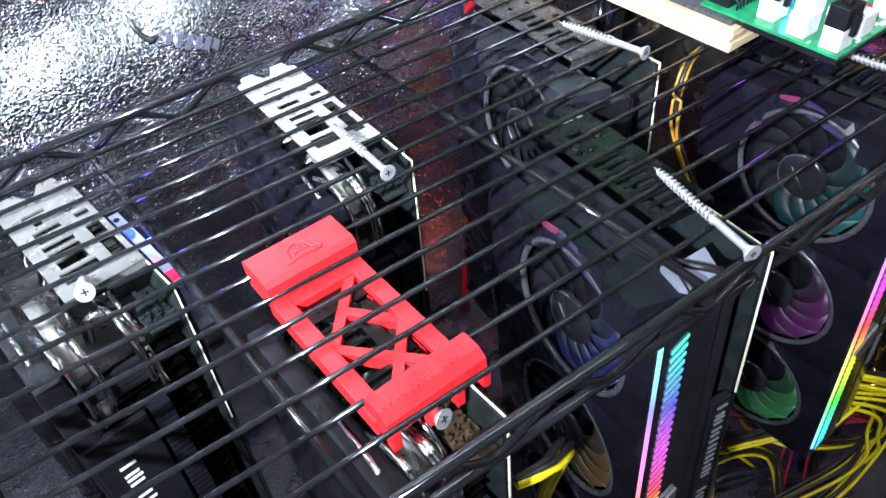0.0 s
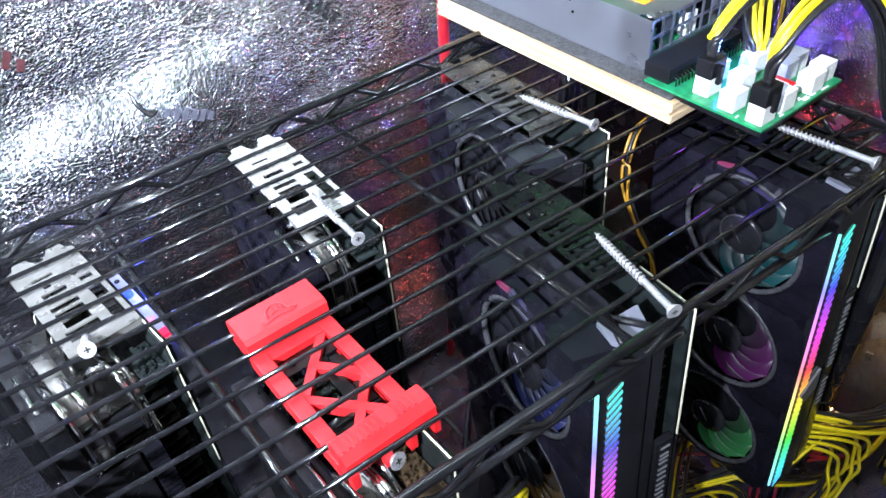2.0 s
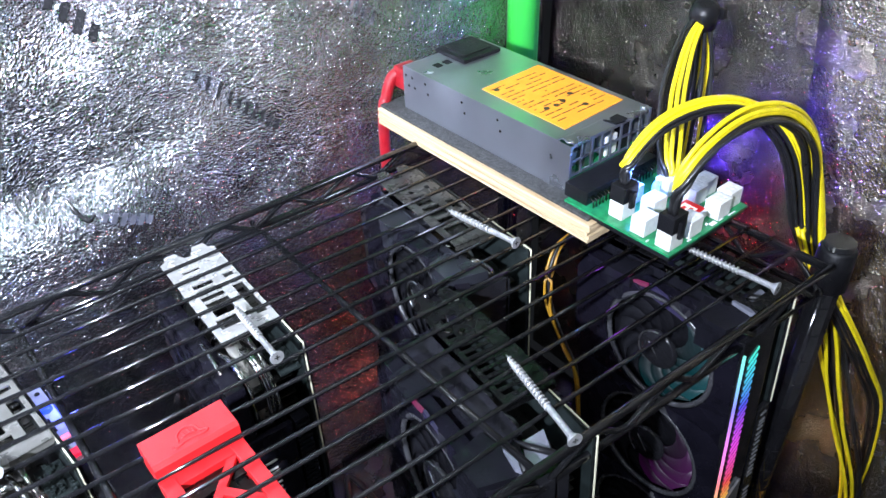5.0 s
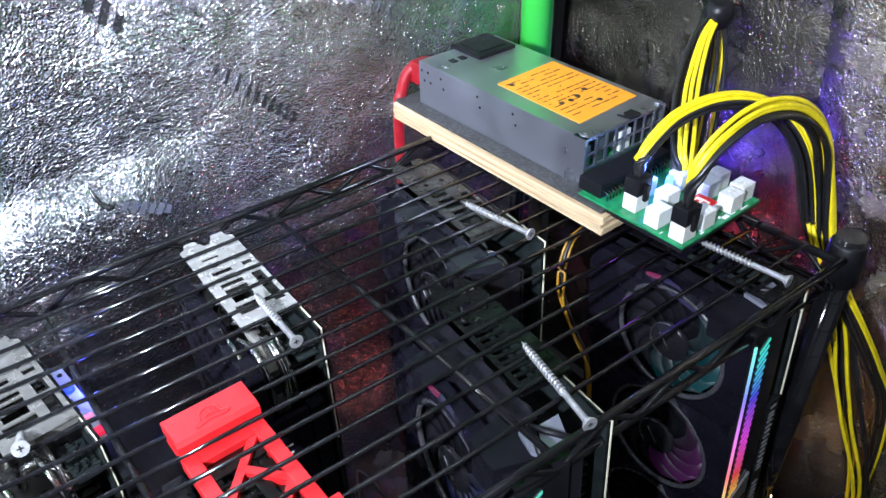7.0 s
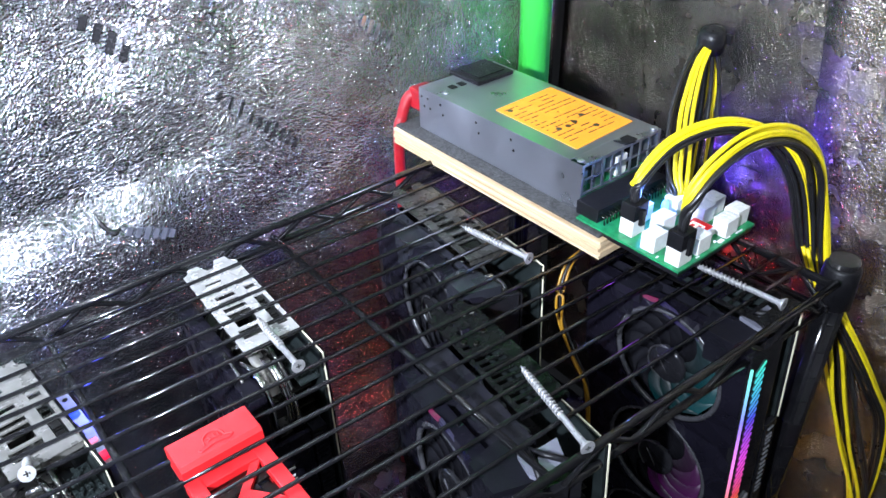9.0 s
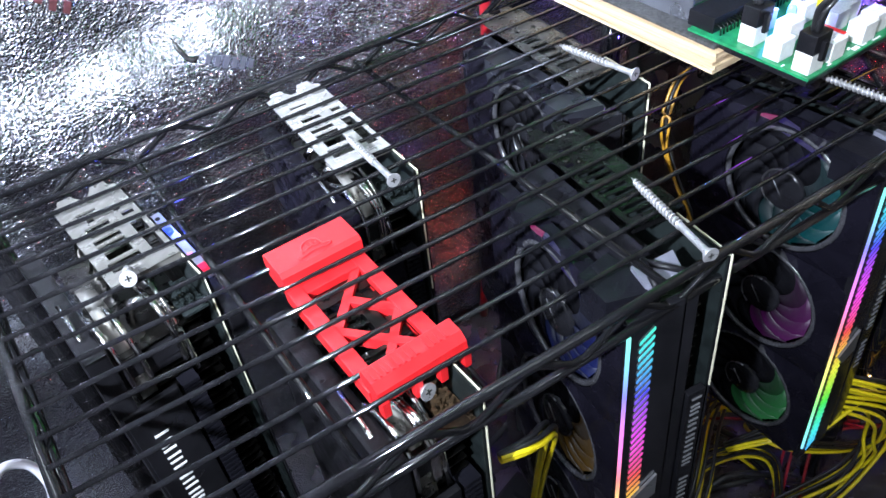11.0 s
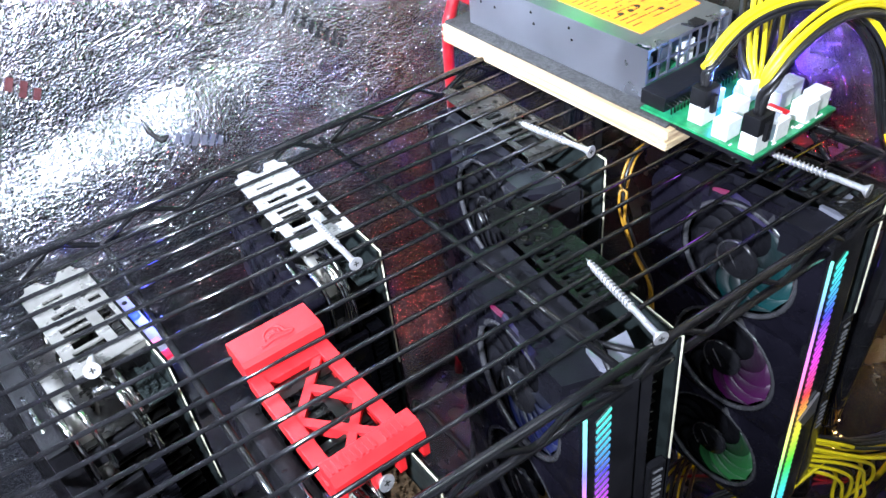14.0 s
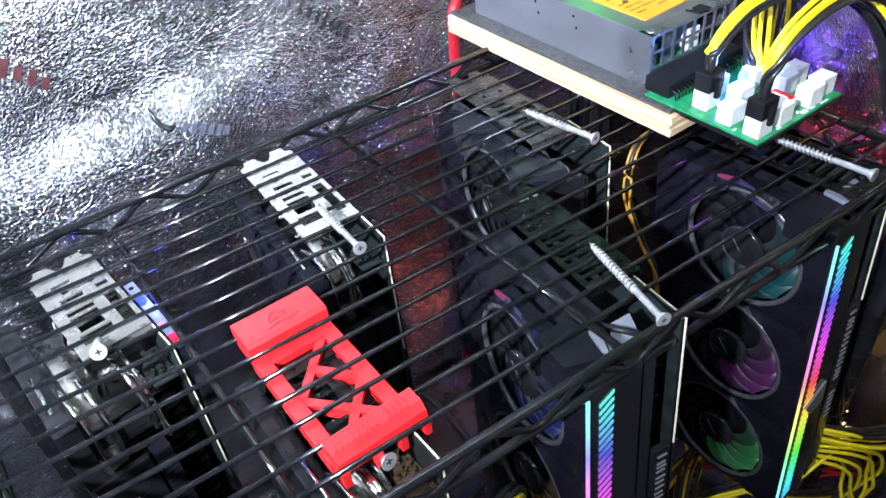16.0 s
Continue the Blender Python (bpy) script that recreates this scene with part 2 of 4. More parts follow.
def sheet(name, origin, u, v, nu, nv, bulge, label, material=M_foil, thick=0.006, seed=0.0, fold=0.0):
    """A slack sheet of lining, given thickness outward (u x v points into the tent)."""
    bm = B()
    o, u, v = Vector(origin), Vector(u), Vector(v)
    nrm = u.cross(v).normalized()
    grid = []
    for j in range(nv + 1):
        row = []
        for i in range(nu + 1):
            p = o + u * (i / nu) + v * (j / nv)
            h = slack(p, bulge, seed) + fold * ridge(p.x, p.z)
            row.append(bm.verts.new(p + nrm * h))
        grid.append(row)
    for j in range(nv):
        for i in range(nu):
            bm.faces.new((grid[j][i], grid[j][i + 1], grid[j + 1][i + 1], grid[j + 1][i])).smooth = True
    me = bpy.data.meshes.new(name)
    bm.to_mesh(me)
    bm.free()
    me.materials.append(material)
    ob = tagged(new(name, me), label, "wall", "", "structure")
    so = ob.modifiers.new("thickness", "SOLIDIFY")
    so.thickness, so.offset = thick, -1.0
    return ob


sheet("wall_north", (-1.1, WALL_Y, FLOOR), (1.1 + WALL_X, 0, 0), (0, 0, TOP - FLOOR), 220, 240, 0.008, "crinkled silver foil tent lining behind the wire shelf", seed=3.1, fold=FOLD)
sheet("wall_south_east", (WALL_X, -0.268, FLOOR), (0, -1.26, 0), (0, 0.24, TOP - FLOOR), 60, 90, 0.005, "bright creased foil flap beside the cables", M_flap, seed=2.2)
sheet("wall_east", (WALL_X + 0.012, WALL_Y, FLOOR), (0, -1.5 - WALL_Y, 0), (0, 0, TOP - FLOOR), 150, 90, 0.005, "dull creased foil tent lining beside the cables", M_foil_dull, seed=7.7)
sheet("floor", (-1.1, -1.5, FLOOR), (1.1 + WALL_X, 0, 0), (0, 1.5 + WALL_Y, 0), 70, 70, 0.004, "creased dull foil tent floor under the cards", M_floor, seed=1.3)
sheet("wall_west", (-1.1, -1.5, FLOOR), (0, 1.5 + WALL_Y, 0), (0, 0, TOP - FLOOR), 30, 30, 0.006, "silver foil tent lining", seed=5.0)
bm = B()
box(bm, -1.1, WALL_X, -1.53, -1.5, FLOOR, TOP)
solo("wall_south", bm, M_room, "plain grey room wall", "wall", "structure")
bm = B()
box(bm, -1.1, WALL_X, -1.5, WALL_Y, TOP, TOP + 0.03)
solo("ceiling", bm, M_room, "plain grey ceiling", "ceiling", "structure")

# light tube in the corner of the tent
pole = thing("light_tube", "glowing green light tube standing in the foil corner", "light tube")
bm = B()
tube(bm, [(0.503, 0.066, 0.98), (0.503, 0.066, TOP - 0.004)], 0.0155, 16)
part("tube", bm, glowing("green_tube", (0.03, 0.85, 0.05), 0.10, (0.06, 0.65, 0.08)), pole)

bm = B()
lathe(bm, [(0.0165, -0.012), (0.0175, -0.010), (0.0175, 0.006), (0.0160, 0.008)], Matrix.Translation((0.503, 0.066, 0.98)), 18)
part("end_cap", bm, M_black, pole)

# ---- the wire shelf ----
SH = 1.0            # height of the wire mat
X0, X1 = -0.102, 0.418
YB, YF, YF2 = 0.0, -0.277, -0.303
shelf = thing("wire_shelf", "black coated wire shelf on round posts, hung with graphics cards", "shelf")
# the mat has sagged a little out of square: its wires run forward towards the post
for k in range(-3, 12):
    skew = -0.046 * min(1.0, 0.35 + 0.22 * (k + 3))
    y = -0.0697 - 0.01723 * k
    bm = B()
    tube(bm, [(X0, y + skew * X0, SH), (X1, y + skew * X1, SH)], 0.00135, 8)
    part("wire", bm, M_wire, shelf)
for x in (X0, 0.0, 0.1645, X1):
    bm = B()
    tube(bm, [(x, YB, SH - 0.0035), (x, YF + (YF2 - YF) * (x - X0) / (X1 - X0), SH - 0.0035)], 0.0021, 8)
    part("cross_wire", bm, M_wire, shelf)


def truss(p, q, drop, period=0.0555, start=0.0):
    """Edge truss: two bars with a bent wire zigzag between them. drop: from the upper bar to the lower."""
    p, q, drop = Vector(p), Vector(q), Vector(drop)
    bm = B()
    tube(bm, [p, q], 0.0027, 10)
    part("top_bar", bm, M_wire, shelf)
    bm = B()
    tube(bm, [p + drop, q + drop], 0.0025, 10)
    part("bottom_bar", bm, M_wire, shelf)
    bm, pts = B(), []
    d = (q - p).normalized()
    run, low = start, True
    while run < (q - p).length:
        for e in (-0.004, 0.004):
            pts.append(p + d * max(0.001, run + e) + drop * (0.90 if low else 0.12))
        run += period / 2
        low = not low
    tube(bm, pts, 0.0019, 8)
    part("zigzag", bm, M_wire, shelf)


truss((X0, YB + 0.003, SH + 0.002), (X1, YB + 0.003, SH + 0.002), (0, 0.004, -0.017), start=0.104 - 0.0555)
truss((X0, YF, SH), (X1, YF2, SH), (0, 0.003, -0.023), 0.060, start=0.034)
truss((X1, YF2, SH - 0.002), (X1, YB, SH - 0.002), (0, 0, -0.021))
truss((X0, YF, SH - 0.002), (X0, YB, SH - 0.002), (0, 0, -0.021))
for x, y in ((X1 + 0.016, YF2 + 0.005), (X1 + 0.018, YB + 0.012), (X0 + 0.006, YB + 0.020), (X0 - 0.020, YF)):
    bm = B()
    top = SH + 0.010 if y < -0.1 and x > 0 else SH + 0.012
    tube(bm, [(x, y, FLOOR + 0.004), (x, y, top)], 0.0098, 16)
    for z in np.arange(FLOOR + 0.05, top, 0.025):
        lathe(bm, [(0.0099, -0.0008), (0.0103, 0), (0.0099, 0.0008)], Matrix.Translation((x, y, z)), 16)
    post = part("post", bm, M_wire, shelf)
    bm = B()
    lathe(bm, [(0.0108, -0.028), (0.0128, -0.026), (0.0120, 0.004), (0.0105, 0.006)], Matrix.Translation((x, y, SH)), 20)
    part("collar", bm, M_black, post)

# ---- marks on the lining ----
M_mark = plain("black_glossy_print", (0.02, 0.02, 0.022), 0.25, 0.0, 0.01, 0.2)
M_mirror = plain("smooth_foil_print", (0.75, 0.76, 0.80), 0.18, 1.0, 0.01, 0.1)
M_maroon = plain("maroon_print", (0.05, 0.016, 0.018), 0.4, 0.0, 0.01, 0.2)


def wall_print(x0, z0, x1, z1, n, length, width, material, label):
    """A slanting row of worn, unreadable printed bars on the rear lining."""
    bm = B()
    for i in range(n):
        f = i / max(1, n - 1)
        x, z = x0 + (x1 - x0) * f, z0 + (z1 - z0) * f
        y = WALL_Y - slack((x, WALL_Y, z), 0.008, 3.1) - FOLD * ridge(x, z) - 0.0016
        m = Matrix.Translation((x, y, z)) @ Euler((0, radians(28), 0)).to_matrix().to_4x4()
        l = length * (0.75 + 0.5 * ((i * 7) % 5) / 5)
        bmesh.ops.create_cube(bm, size=1.0, matrix=m @ Matrix.Diagonal((width, 0.0008, l, 1)))
    solo("wall_marking", bm, material, label, "marking", "structure")


wall_print(0.183, 1.074, 0.206, 1.050, 4, 0.012, 0.0032, M_mirror, "worn shiny print on the foil lining")
wall_print(0.212, 1.043, 0.240, 1.016, 6, 0.011, 0.0030, M_mark, "worn black print on the foil lining")
wall_print(0.100, 1.150, 0.121, 1.124, 4, 0.014, 0.0055, M_mark, "worn black print on the foil lining")
wall_print(0.318, 1.104, 0.345, 1.080, 5, 0.012, 0.0034, M_mirror, "worn shiny print on the foil lining")
wall_print(-0.022, 1.090, 0.011, 1.059, 6, 0.011, 0.0045, M_maroon, "faded maroon print on the foil lining")
wall_print(0.085, 0.998, 0.116, 0.982, 6, 0.009, 0.0035, plain("pale_print", (0.20, 0.21, 0.26), 0.4, 0.7, 0.01, 0.1), "worn shiny print on the foil lining")
bm = B()
tube(bm, spline([(0.066, 0.082, 1.020), (0.068, 0.077, 1.010), (0.073, 0.074, 1.003), (0.079, 0.074, 1.004)], 5), [0.0006, 0.001, 0.0013, 0.0017, 0.002, 0.002, 0.002, 0.002, 0.002, 0.0022, 0.0026, 0.0026, 0.002, 0.0016, 0.001, 0.0006], 6)
solo("tape_scrap", bm, M_mark, "curled scrap of black tape on the foil lining", "tape")

# ---- graphics cards ----
LETTERS = (0.8, 0.55, 0.62, 0.7, 0.66, 0.7, 0.55, 0.0, 0.66, 0.6, 0.68)


def mark_bars(bm, x, y, z, length, height):
    """A brand mark as plain bars, two thin strokes in place of each character, running down the card's front edge."""
    step = length / len(LETTERS)
    for i, f in enumerate(LETTERS):
        if f:
            top, low = z - i * step, z - i * step - step * f
            w = step * 0.15
            box(bm, x, x + height, y - 0.0005, y, top - w, top)
            box(bm, x, x + height * 0.92, y - 0.0005, y, low, low + w)


def bracket(parent, width, depth, material, style, at):
    """Mounting bracket: a plate with port openings ("ports") or rows of vent slots ("vents"), a notched tongue and a bent lip."""
    m = Matrix.Translation(at)
    bm, t, w = B(), 0.0011, width

    def plate(y0, y1, gaps):
        x = -w
        for a, b_ in gaps:
            if -w * a - x > 1e-6:
                box(bm, x, -w * a, y0, y1, -t, 0)
            x = -w * b_
        box(bm, x, 0, y0, y1, -t, 0)

    ports = []
    if style == "ports":
        left, right = (0.82, 0.42), (0.25, 0.07)
        rows = [(-0.96, -0.90, []), (-0.90, -0.80, [(0.86, 0.40), right]), (-0.80, -0.775, [right]), (-0.775, -0.70, [(0.80, 0.44), right]), (-0.70, -0.67, []),
                (-0.67, -0.615, [left, right]), (-0.615, -0.595, [right]), (-0.595, -0.545, [left, right]), (-0.545, -0.515, []), (-0.515, -0.47, [(0.80, 0.45)]), (-0.47, -0.45, []),
                (-0.45, -0.40, [(0.80, 0.45), right]), (-0.40, -0.36, []), (-0.36, -0.32, [(0.70, 0.60), (0.30, 0.20)]), (-0.32, -0.26, []), (-0.26, -0.228, [(0.78, 0.48)]), (-0.228, -0.20, [])]
    else:
        rows, y = [(-0.96, -0.93, [])], -0.93
        for k in range(8):
            rows += [(y, y + 0.034, [(0.90, 0.34)]), (y + 0.034, y + 0.056, [])]
            y += 0.056
        rows += [(y, -0.42, []), (-0.42, -0.385, [(0.92, 0.74)]), (-0.385, -0.29, []), (-0.29, -0.245, [(0.76, 0.44)]), (-0.245, -0.20, [])]
    for y0, y1, gaps in rows:
        plate(y0 * depth, y1 * depth, gaps)
        if style == "ports":
            ports += [(y0 * depth, y1 * depth, g) for g in gaps]
    s = depth * 0.20
    prism(bm, [(-w, -s), (0, -s), (0, -s * 0.42), (-w * 0.10, -s * 0.28), (-w * 0.12, 0.0), (-w * 0.34, 0.0), (-w * 0.39, -s * 0.22), (-w * 0.46, -s * 0.44), (-w * 0.56, -s * 0.44),
               (-w * 0.62, -s * 0.22), (-w * 0.66, 0.0), (-w * 0.86, 0.0), (-w * 0.90, -s * 0.25), (-w, -s * 0.36)], -t, 0)
    box(bm, -w, 0, -depth, -depth * 0.96, -t, 0.0)
    box(bm, -w, 0, -depth, -depth + t, -0.004, 0)
    bmesh.ops.transform(bm, matrix=m, verts=bm.verts[:])
    br = part("bracket", bm, material, parent, "slotted metal mounting bracket")
    for y0, y1, (a, b_) in ports[::2] + ports[1::4]:
        bm = B()
        box(bm, -w * a + 0.0010, -w * b_ - 0.0010, y0 + 0.0005, y1 - 0.0005, -0.012, -0.0018, 0.0004)
        bmesh.ops.transform(bm, matrix=m, verts=bm.verts[:])
        part("port", bm, M_dark, br, "dark metal display socket")
    return br


BLADES = {}


def blade_mesh(r, material):
    """One swept fan blade round the local z axis."""
    if material.name not in BLADES:
        bm = B()
        lo, hi = [], []
        for i in range(6):
            f = i / 5
            rr, an = r * (0.34 + 0.60 * f), 0.55 * f * f
            wd = 0.50 + 0.06 * f
            lo.append(Vector((rr * math.cos(an), rr * math.sin(an), 0.0015)))
            hi.append(Vector((rr * math.cos(an + wd), rr * math.sin(an + wd), 0.0032)))
        dn = Vector((0, 0, -0.0010))
        rows = [[bm.verts.new(p) for p in (a, b_, b_ + dn, a + dn)] for a, b_ in zip(lo, hi)]
        for p, q in zip(rows, rows[1:]):
            for k in range(4):
                bm.faces.new((p[k], p[(k + 1) % 4], q[(k + 1) % 4], q[k])).smooth = True
        bm.faces.new(rows[0][::-1])
        bm.faces.new(rows[-1])
        BLADES[material.name] = finish(bm, "blade", material)
    return BLADES[material.name]


def fan(parent, cx, cy, cz, r, ring_mat, lit_mat):
    """A fan that faces local -x: hub with swept blades and a rim; light caught by a few blades is painted as glow."""
    m = Matrix.Translation((cx, cy, cz)) @ Euler((0, radians(-90), 0)).to_matrix().to_4x4()
    bm = B()
    lathe(bm, [(r * 0.35, -0.002), (r * 0.345, 0.0045), (r * 0.31, 0.0058), (0.001, 0.0060)], m, 28)
    rotor = part("fan", bm, M_gloss, parent, "smoked plastic fan with coloured light")
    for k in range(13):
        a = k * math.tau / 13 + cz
        # blades towards the card's front edge, low down, glow in place of caught light
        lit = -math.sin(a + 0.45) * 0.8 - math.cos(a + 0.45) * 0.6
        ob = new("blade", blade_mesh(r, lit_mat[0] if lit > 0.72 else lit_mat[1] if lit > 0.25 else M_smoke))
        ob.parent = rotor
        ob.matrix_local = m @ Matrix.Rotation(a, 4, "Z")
    bm = B()
    tube(bm, [m @ Vector((r * 0.345 * math.cos(k * math.tau / 32), r * 0.345 * math.sin(k * math.tau / 32), 0.0055)) for k in range(14)], 0.0006, 6)
    tube(bm, [m @ Vector((-0.006 + 0.004 * k, 0.003 * k - 0.002, 0.0064)) for k in range(4)], 0.0004, 6)
    part("hub_trim", bm, M_silver, rotor, "silver hub trim")
    bm = B()
    tube(bm, [m @ Vector((r * 0.985 * math.cos(k * math.tau / 40), r * 0.985 * math.sin(k * math.tau / 40), 0.004)) for k in range(40)], 0.0021, 6, True)
    part("rim", bm, ring_mat, rotor, "grey fan rim")
    return rotor


def shroud_front(bm, x, thick, y0, y1, z0, z1, circles, r):
    """Housing face (in the plane x) with round openings; circles are (y, z) from top to bottom."""
    cuts = [z1] + [(a[1] + b[1]) / 2 for a, b in zip(circles, circles[1:])] + [z0]
    n = 32
    for (cy, cz), zt, zb in zip(circles, cuts, cuts[1:]):
        inner, outer = [], []
        for k in range(n):
            a = k * math.tau / n
            dy, dz = math.cos(a), math.sin(a)
            ty = ((y1 - cy) if dy > 0 else (cy - y0)) / max(1e-6, abs(dy))
            tz = ((zt - cz) if dz > 0 else (cz - zb)) / max(1e-6, abs(dz))
            s = min(ty, tz)
            inner.append((cy + r * dy, cz + r * dz))
            outer.append((cy + s * dy, cz + s * dz))
        for k in range(n):
            k2 = (k + 1) % n
            q = [(x, *outer[k]), (x, *outer[k2]), (x - 0.003, *inner[k2]), (x - 0.003, *inner[k])]
            b = [(x + thick, *outer[k]), (x + thick, *outer[k2]), (x + thick, *inner[k2]), (x + thick, *inner[k])]
            vq, vb = [bm.verts.new(p) for p in q], [bm.verts.new(p) for p in b]
            bm.faces.new(vq)
            bm.faces.new(vb[::-1])
            bm.faces.new((vq[3], vq[2], vb[2], vb[3]))
            bm.faces.new((vq[0], vb[0], vb[1], vq[1]))


M_facet = plain("pale_facet_plastic", (0.15, 0.155, 0.19), 0.22, 0.0, 0.02, 0.1)
M_pink = glowing("pink_accent", (0.75, 0.03, 0.30), 0.32)
M_indigo = glowing("indigo_accent", (0.10, 0.05, 0.60), 0.14)
M_brown = plain("brown_board", (0.045, 0.028, 0.014), 0.45, 0.0, 0.003, 0.5)


def band(bm, path, x0, x1, t):
    """A bent strip: path of (y, z), from x0 to x1, with thickness t."""
    n = len(path)
    prev = None
    for i, (y, z) in enumerate(path):
        a, b_ = path[max(0, i - 1)], path[min(n - 1, i + 1)]
        d = Vector((b_[0] - a[0], b_[1] - a[1])).normalized()
        ny, nz = -d.y * t, d.x * t
        ring = [bm.verts.new(p) for p in ((x0, y, z), (x1, y, z), (x1, y + ny, z + nz), (x0, y + ny, z + nz))]
        if prev:
            for k in range(4):
                bm.faces.new((prev[k], prev[(k + 1) % 4], ring[(k + 1) % 4], ring[k])).smooth = k % 2 == 0
        else:
            bm.faces.new(ring[::-1])
        prev = ring
    bm.faces.new(prev)


def card(kind, at, T=0.058, D=0.135, L=0.29, mats=None, label="", brackets=M_steel, style="vents", bplace=None, fans=True, strips=False, bwidth=0.0385, lit=None, bare=False):
    """Hanging graphics card. Local origin: top front corner of the board; x to the cooler is minus, y to the slot edge is plus, z down is minus."""
    mats = mats or {}
    body, trim = mats.get("body", M_black), mats.get("trim", M_gray)
    g = thing("graphics_card", label, "graphics card", "graphics cards hung from the shelf", at)
    # board, backplate
    bm = B()
    box(bm, -0.0022, -0.0006, 0.002, D - 0.008, -L + 0.02, -0.003)
    part("circuit_board", bm, M_dpcb, g, "dark circuit board")
    bm = B()
    box(bm, 0.0, 0.0016, 0.001, D - 0.006, -L + 0.004, -0.004, 0.0006)
    part("backplate", bm, mats.get("back", M_gloss), g, "black metal backplate")
    # pale line of the board's bare front edge
    bm = B()
    box(bm, -0.0011, -0.0005, -0.0006, 0.0004, -0.10, -0.002)
    box(bm, -0.0012, -0.0005, 0.0004, 0.05, -0.0029, -0.0020)
    part("board_edge", bm, M_edge, g, "pale bare board edge")
    # heatsink fins
    bm = B()
    for i in range(30):
        z = -0.03 - i * (L - 0.05) / 30
        box(bm, -T + 0.016, -0.008, 0.008, D - 0.02, z - 0.0008, z)
    tagged(part("heatsink", bm, M_dark, g, "stacked aluminium cooling fins"), kind="stuff")
    bm = B()
    for i in range(4):
        y = 0.022 + i * 0.026
        tube(bm, spline([(-0.014, y, -0.20), (-0.016, y, -0.05), (-0.022, y + 0.004, -0.022), (-0.036, y + 0.008, -0.020), (-0.042, y + 0.008, -0.06)], 5), 0.0026, 8)
    part("heat_pipe", bm, M_copper, g, "shiny nickel heat pipes")
    # bracket
    bx, by, bdepth = bplace or (-0.001, D - 0.002, D * (0.78 if bare else 0.98))
    br = bracket(g, bwidth, bdepth, brackets, "ports" if bare else style, (bx, by, 0.0))
    if style == "vents" and not bare:
        bm = B()
        for i in range(5):
            x = bx - bwidth * (0.84 - 0.15 * i)
            box(bm, x, x + bwidth * (0.11, 0.07, 0.12, 0.05, 0.10)[i], by - bdepth * 0.150, by - bdepth * 0.136, 0.0, 0.0002)
        tagged(part("print", bm, M_lightprint, br, "small grey print"), kind="stuff")
        for u, v in ((0.30, 0.33), (0.62, 0.40), (0.20, 0.45), (0.80, 0.36)):
            bm = B()
            lathe(bm, [(0.0022, -0.0004), (0.0021, 0.0008), (0.0012, 0.0011), (0.0008, 0.0006)], Matrix.Translation((bx - bwidth * u, by - bdepth * v, 0.0)), 14)
            part("screw", bm, M_dark, br, "small dark screw")
    if bare:
        bm = B()
        box(bm, -T, -T + 0.012, 0.002, D - 0.012, -L, -0.016, 0.002)
        box(bm, -T + 0.002, -T + 0.034, 0.0, 0.004, -L, -0.060, 0.001)
        box(bm, -T + 0.002, -0.004, 0.0, D - 0.02, -L, -L + 0.012, 0.001)
        part("shroud", bm, body, g, "black cooler housing")
        bm = B()
        for i in range(46):
            z = -0.062 - i * 0.0042
            box(bm, -T + 0.036, -T + 0.046, 0.0005, 0.012, z - 0.0024, z)
        part("vent", bm, M_gray, g, "ribbed grey vent")
        bm = B()
        mark_bars(bm, -T + 0.011, 0.0, -0.083, 0.115, 0.0082)
        tagged(part("brand_mark", bm, M_white, g, "white brand mark"), kind="stuff")
        for x0, x1, dy, name, mt, lab in ((-T + 0.004, -T + 0.0065, 0.0, "side_plate", M_copper, "bright bent chrome plate"), (-T + 0.016, -T + 0.025, 0.004, "cooler_plate", M_dull, "bent grey metal cooler plate"),
                                     (-0.0225, -0.0195, 0.002, "cooler_plate", M_copper, "bright bent chrome plate")):
            bm = B()
            band(bm, [(0.048 + dy, -0.010), (0.034 + dy, -0.011), (0.022 + dy, -0.015), (0.012 + dy, -0.024), (0.005 + dy, -0.038), (0.002 + dy, -0.060)], x0, x1, 0.0012)
            part(name, bm, mt, g, lab)
        for k, x in enumerate((-T + 0.012, -T + 0.022, -0.028)):
            bm = B()
            tube(bm, spline([(x, 0.040, -0.018), (x + 0.001, 0.026, -0.013), (x + 0.002, 0.014, -0.016), (x + 0.003, 0.007, -0.028), (x + 0.003, 0.006, -0.05)], 6), 0.0019, 10)
            part("pipe_end", bm, M_copper, g, "shiny bent heat pipe end")
        bm = B()
        box(bm, -0.017, -0.003, 0.004, 0.034, -0.024, -0.0225)
        pmat = M_brown if kind == "c" else M_dpcb
        pb = part("power_board", bm, pmat, g, "board crowded with tiny parts")
        random.seed(17)
        bm = B()
        for i in range(46):
            x, y = random.uniform(-0.017, -0.0045), random.uniform(0.004, 0.032)
            s = random.uniform(0.0008, 0.0022)
            box(bm, x, x + s, y, y + s * 0.8, -0.0225, -0.0225 + random.uniform(0.0006, 0.0035))
        tagged(part("solder_work", bm, pmat, pb), kind="stuff")
        bm = B()
        box(bm, -T + 0.006, -0.020, 0.008, D * 0.22, -0.050, -0.034, 0.001)
        part("coil_block", bm, M_black, g)
        return g
    # housing: faceted sides, face with round openings
    r = 0.0435
    zs = [-0.056, -0.149, -0.242]
    bm = B()
    shroud_front(bm, -T, 0.010, 0.001, D - 0.006, -L, -0.010, [(0.058, z) for z in zs], r + 0.0015)
    box(bm, -T + 0.010, -0.004, D - 0.0085, D - 0.006, -L, -0.012)
    box(bm, -T + 0.010, -0.004, 0.001, D - 0.006, -L, -L + 0.0025)
    part("shroud", bm, body, g, "faceted black plastic cooler housing")
